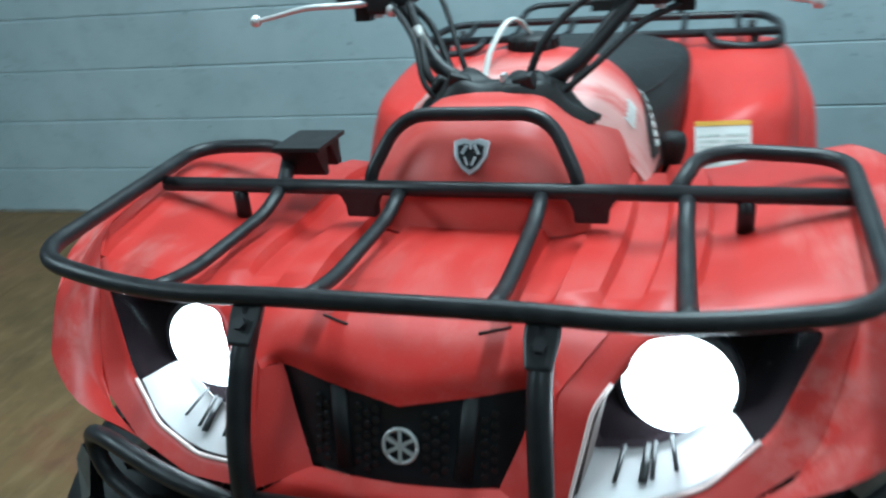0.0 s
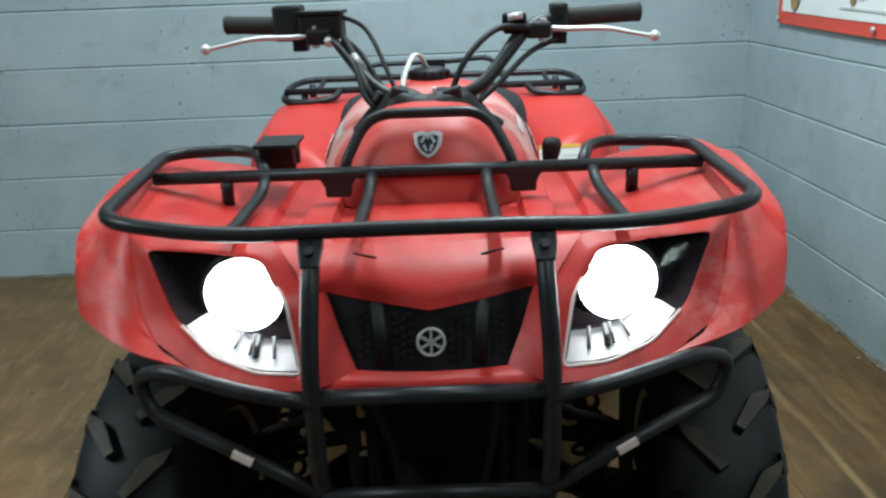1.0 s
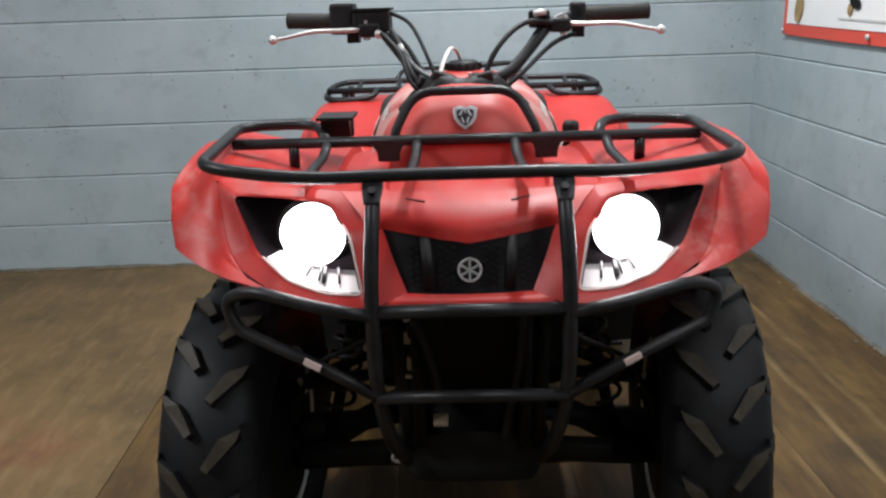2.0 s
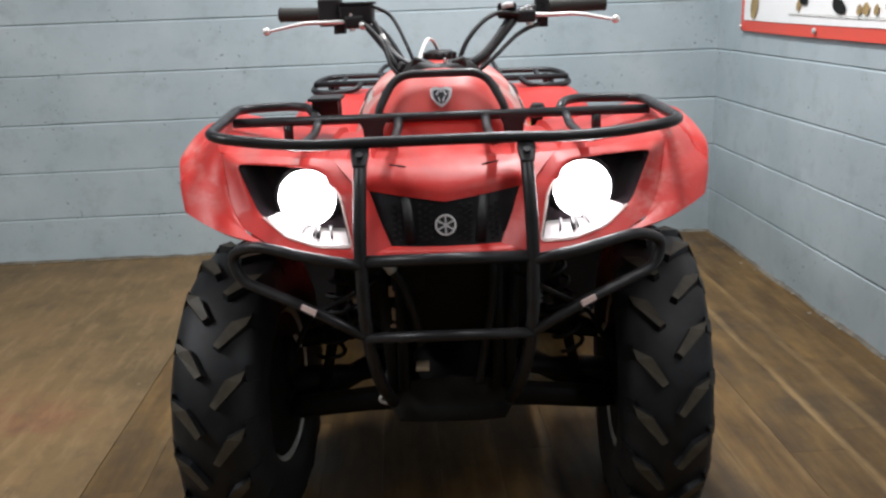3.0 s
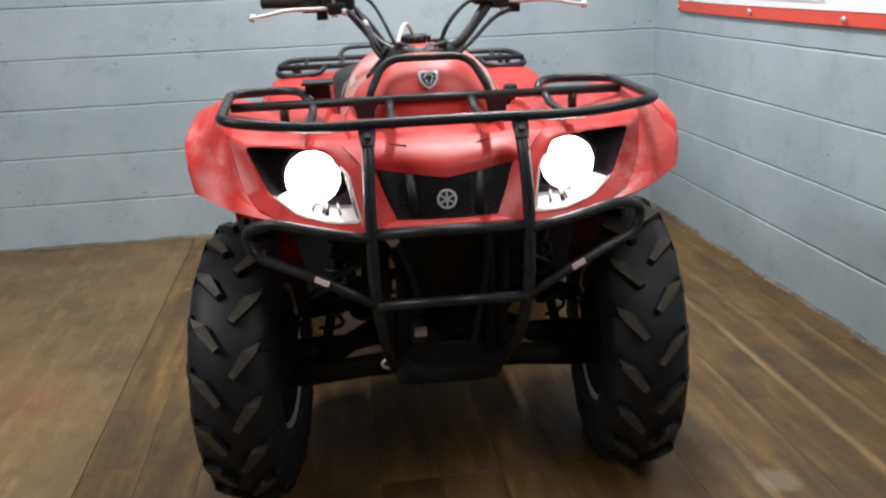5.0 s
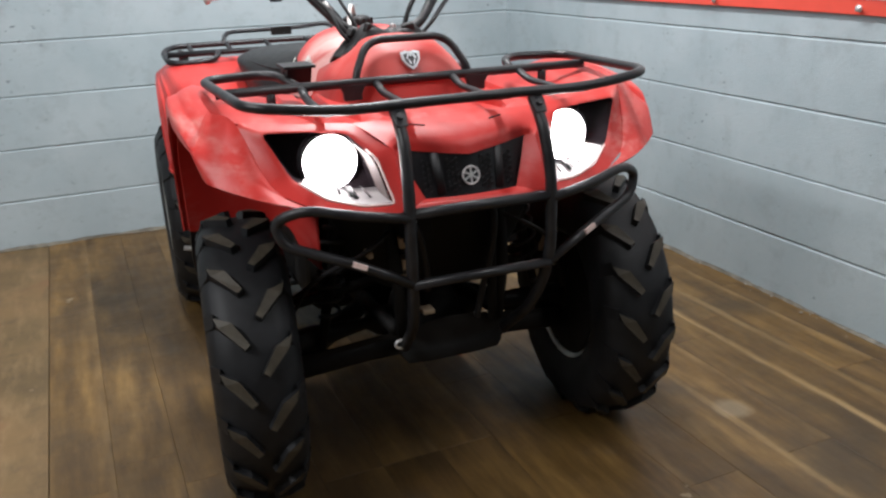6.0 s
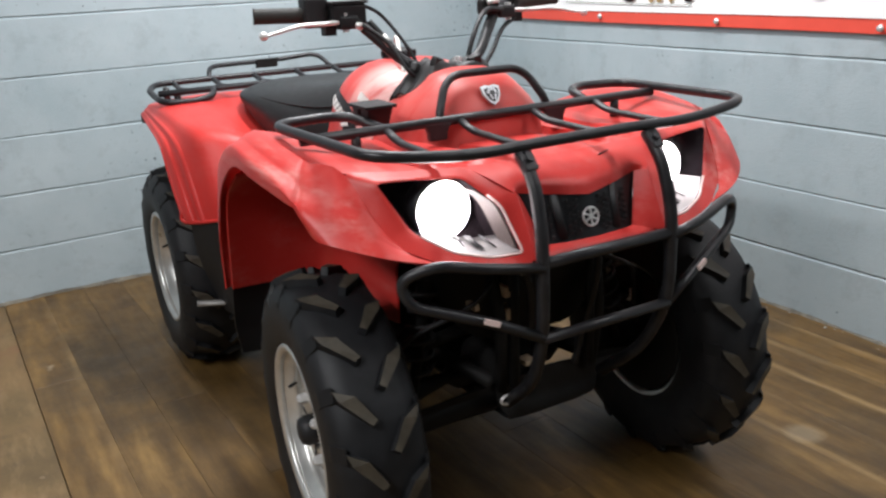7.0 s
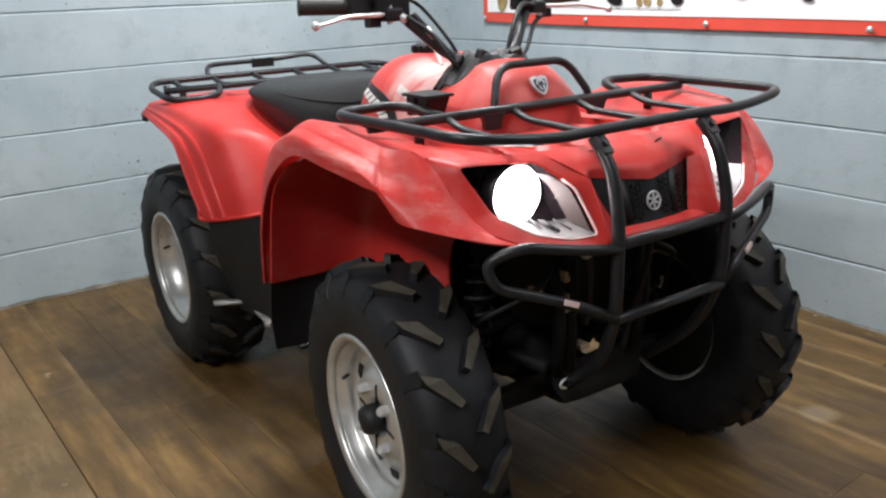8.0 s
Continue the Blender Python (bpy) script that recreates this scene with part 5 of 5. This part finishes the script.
for y in (2.345, 1.685, 1.085, 0.48, -0.1):
    part("grommet", moved(lathe_bm([(-0.004, 0.010), (0.0, 0.011), (0.004, 0.006)], 16), Matrix.Translation((EAST - 0.024, y, (0.984 if y < 2 else 0.976) + 0.0125 * (y - 0.3)))), ALLOY, banner, "metal grommet")

# ---- floor pieces and wall blocks ----
WIDE = 0.15
random.seed(7)
plank_meshes = {}


def plank(w, l):
    key = (round(w, 3), round(l, 3))
    if key not in plank_meshes:
        bm = bmesh.new()
        b, h = 0.0006, 0.0
        lo = [bm.verts.new((x, y, -0.011)) for x, y in ((-w / 2, -l / 2), (w / 2, -l / 2), (w / 2, l / 2), (-w / 2, l / 2))]
        mi = [bm.verts.new((x, y, -0.0006)) for x, y in ((-w / 2, -l / 2), (w / 2, -l / 2), (w / 2, l / 2), (-w / 2, l / 2))]
        to = [bm.verts.new((x, y, h)) for x, y in ((-w / 2 + b, -l / 2 + b), (w / 2 - b, -l / 2 + b), (w / 2 - b, l / 2 - b), (-w / 2 + b, l / 2 - b))]
        bm.faces.new(to)
        for p, q in ((lo, mi), (mi, to)):
            for i in range(4):
                bm.faces.new((p[i], p[(i + 1) % 4], q[(i + 1) % 4], q[i]))
        me = bpy.data.meshes.new("plank")
        bm.to_mesh(me)
        bm.free()
        me.materials.append(PLANK)
        plank_meshes[key] = me
    return plank_meshes[key]


def lay(x, y, w, l):
    ob = new("plank", plank(w, l))
    ob.parent = floor
    ob.location = (x, y, random.uniform(-0.0004, 0.0))


first = 0.93 - WIDE * 13
rest = []
for i in range(19):
    xa, xb = max(first + WIDE * i, SEAM + 0.001), min(first + WIDE * (i + 1), EAST - 0.002)
    if xb - xa < 0.02:
        continue
    top = NORTH - 0.004
    l = random.choice((0.35, 0.6, 0.9, 1.1))
    while top > -2.4:
        lay((xa + xb) / 2, top - l / 2, xb - xa - 0.0004, l - 0.0004)
        top -= l
        l = random.choice((0.9, 1.2, 1.2))
    rest.append((xa, xb, top))
for xa, xb, top in rest:
    while top > SOUTH + 0.05:
        l = min(1.2, top - SOUTH - 0.004)
        lay((xa + xb) / 2, top - l / 2, xb - xa - 0.0004, l - 0.0004)
        top -= 1.2

# the tan boards beyond the seam are wide sheets
for k, (ya, yb) in enumerate(((NORTH - 0.004, 0.12), (0.12, -2.32), (-2.32, SOUTH))):
    for xa, xb in ((SEAM - 0.001, SEAM - 1.22), (SEAM - 1.22, WEST)):
        ob = part("board", box_bm((xb + 0.001, yb + 0.001, -0.0115), (xa - 0.001, ya - 0.001, -0.001)), BOARD, floor, smooth=False)

block_mesh = {}


def block_bm(l, h):
    """A block face with eased edges, its face towards -y, origin at the face's middle."""
    key = (round(l, 3), round(h, 3))
    if key not in block_mesh:
        bm = bmesh.new()
        def ring(x, z, y):
            return [bm.verts.new((sx * x, y, sz * z)) for sx, sz in ((-1, -1), (1, -1), (1, 1), (-1, 1))]
        a, b = ring(l / 2, h / 2, 0.012), ring(l / 2, h / 2, 0.005)
        c = [bm.verts.new((sx * l / 2, 0.0, z)) for sx, z in ((-1, 0.0025 - h / 2), (1, 0.0025 - h / 2), (1, h / 2 - 0.0055), (-1, h / 2 - 0.0055))]
        for p, q in ((a, b), (b, c)):
            for i in range(4):
                bm.faces.new((p[i], p[(i + 1) % 4], q[(i + 1) % 4], q[i]))
        bm.faces.new(c)
        bmesh.ops.recalc_face_normals(bm, faces=bm.faces[:])
        me = bpy.data.meshes.new("block")
        bm.to_mesh(me)
        bm.free()
        me.materials.append(BLOCK)
        block_mesh[key] = me
    return block_mesh[key]


def course(parent, start, end, offset, z0, z1, place):
    h = z1 - z0 - 0.0035
    x = start - offset
    while x < end - 0.01:
        a, b = max(x, start), min(x + LONG, end)
        if b - a > 0.02:
            ob = new("block", block_bm(round(b - a, 4), round(h, 3)))
            ob.parent = parent
            ob.matrix_local = place((a + b) / 2, (z0 + z1) / 2 + random.uniform(-0.0012, 0.0012)) @ pose(0, 0, 0, 0, random.uniform(-0.12, 0.12), 0)
        x += LONG


for k in range(8):
    z0, z1 = (0.0, FIRST) if k == 0 else (FIRST + COURSE * (k - 1), FIRST + COURSE * k)
    off = 0.215 if k % 2 else 0.03
    course(wall_north, WEST, EAST, off, z0, z1, lambda s, z: pose(s, NORTH - random.uniform(0, 0.0004), z))
    course(wall_east, SOUTH + 1.6, NORTH, off + 0.1, z0, z1, lambda s, z: pose(EAST - random.uniform(0, 0.0004), s, z, 0, 0, -90))

# ragged fillet of paint and mortar where the walls meet the floor
def wall_foot(name, a, b, into, label):
    random.seed(31)
    a, b, into = Vector(a), Vector(b), Vector(into)
    n = int((b - a).length / 0.018)
    bm, rows, w, h = bmesh.new(), [], 0.008, 0.006
    for i in range(n + 1):
        w = min(0.020, max(0.003, w + random.uniform(-0.004, 0.004)))
        h = min(0.014, max(0.003, h + random.uniform(-0.003, 0.003)))
        p = a.lerp(b, i / n)
        rows.append([bm.verts.new(q) for q in (p + Vector((0, 0, h)), p + into * 0.35 * w + Vector((0, 0, 0.45 * h + 0.001)), p + into * w + Vector((0, 0, 0.0006)))])
    for p, q in zip(rows, rows[1:]):
        for k in range(2):
            bm.faces.new((p[k], p[k + 1], q[k + 1], q[k]))
    bmesh.ops.recalc_face_normals(bm, faces=bm.faces[:])
    return tagged(solid(part(name, bm, FILLET), 0.002, 1.0), label, "trim", kind="structure")


wall_foot("trim_north", (WEST, NORTH - 0.001, 0), (EAST - 0.002, NORTH - 0.001, 0), (0, -1, 0), "ragged dirty mortar fillet along the wall foot")
wall_foot("trim_east", (EAST - 0.001, SOUTH + 1.6, 0), (EAST - 0.001, NORTH - 0.002, 0), (-1, 0, 0), "ragged dirty mortar fillet along the wall foot")

# loose crumbs and dust along the foot of the walls
random.seed(19)
crumbs = bmesh.new()
for k in range(150):
    along = random.random()
    off = 0.004 + 0.05 * random.random() ** 2.2
    x, y = (EAST - off, -0.9 + 3.5 * along) if k % 2 else (-2.3 + 3.6 * along, NORTH - off)
    r = 0.0015 + 0.005 * random.random() ** 2.5
    ret = bmesh.ops.create_icosphere(crumbs, subdivisions=1, radius=r)
    for v in ret["verts"]:
        v.co = Vector((x + v.co.x * random.uniform(0.7, 1.6), y + v.co.y * random.uniform(0.7, 1.6), 0.0003 + r * 0.6 + v.co.z * 0.6))
tagged(part("debris", crumbs, CRUMB, smooth=False), "pale crumbs of plaster along the foot of the walls", "debris", kind="stuff")
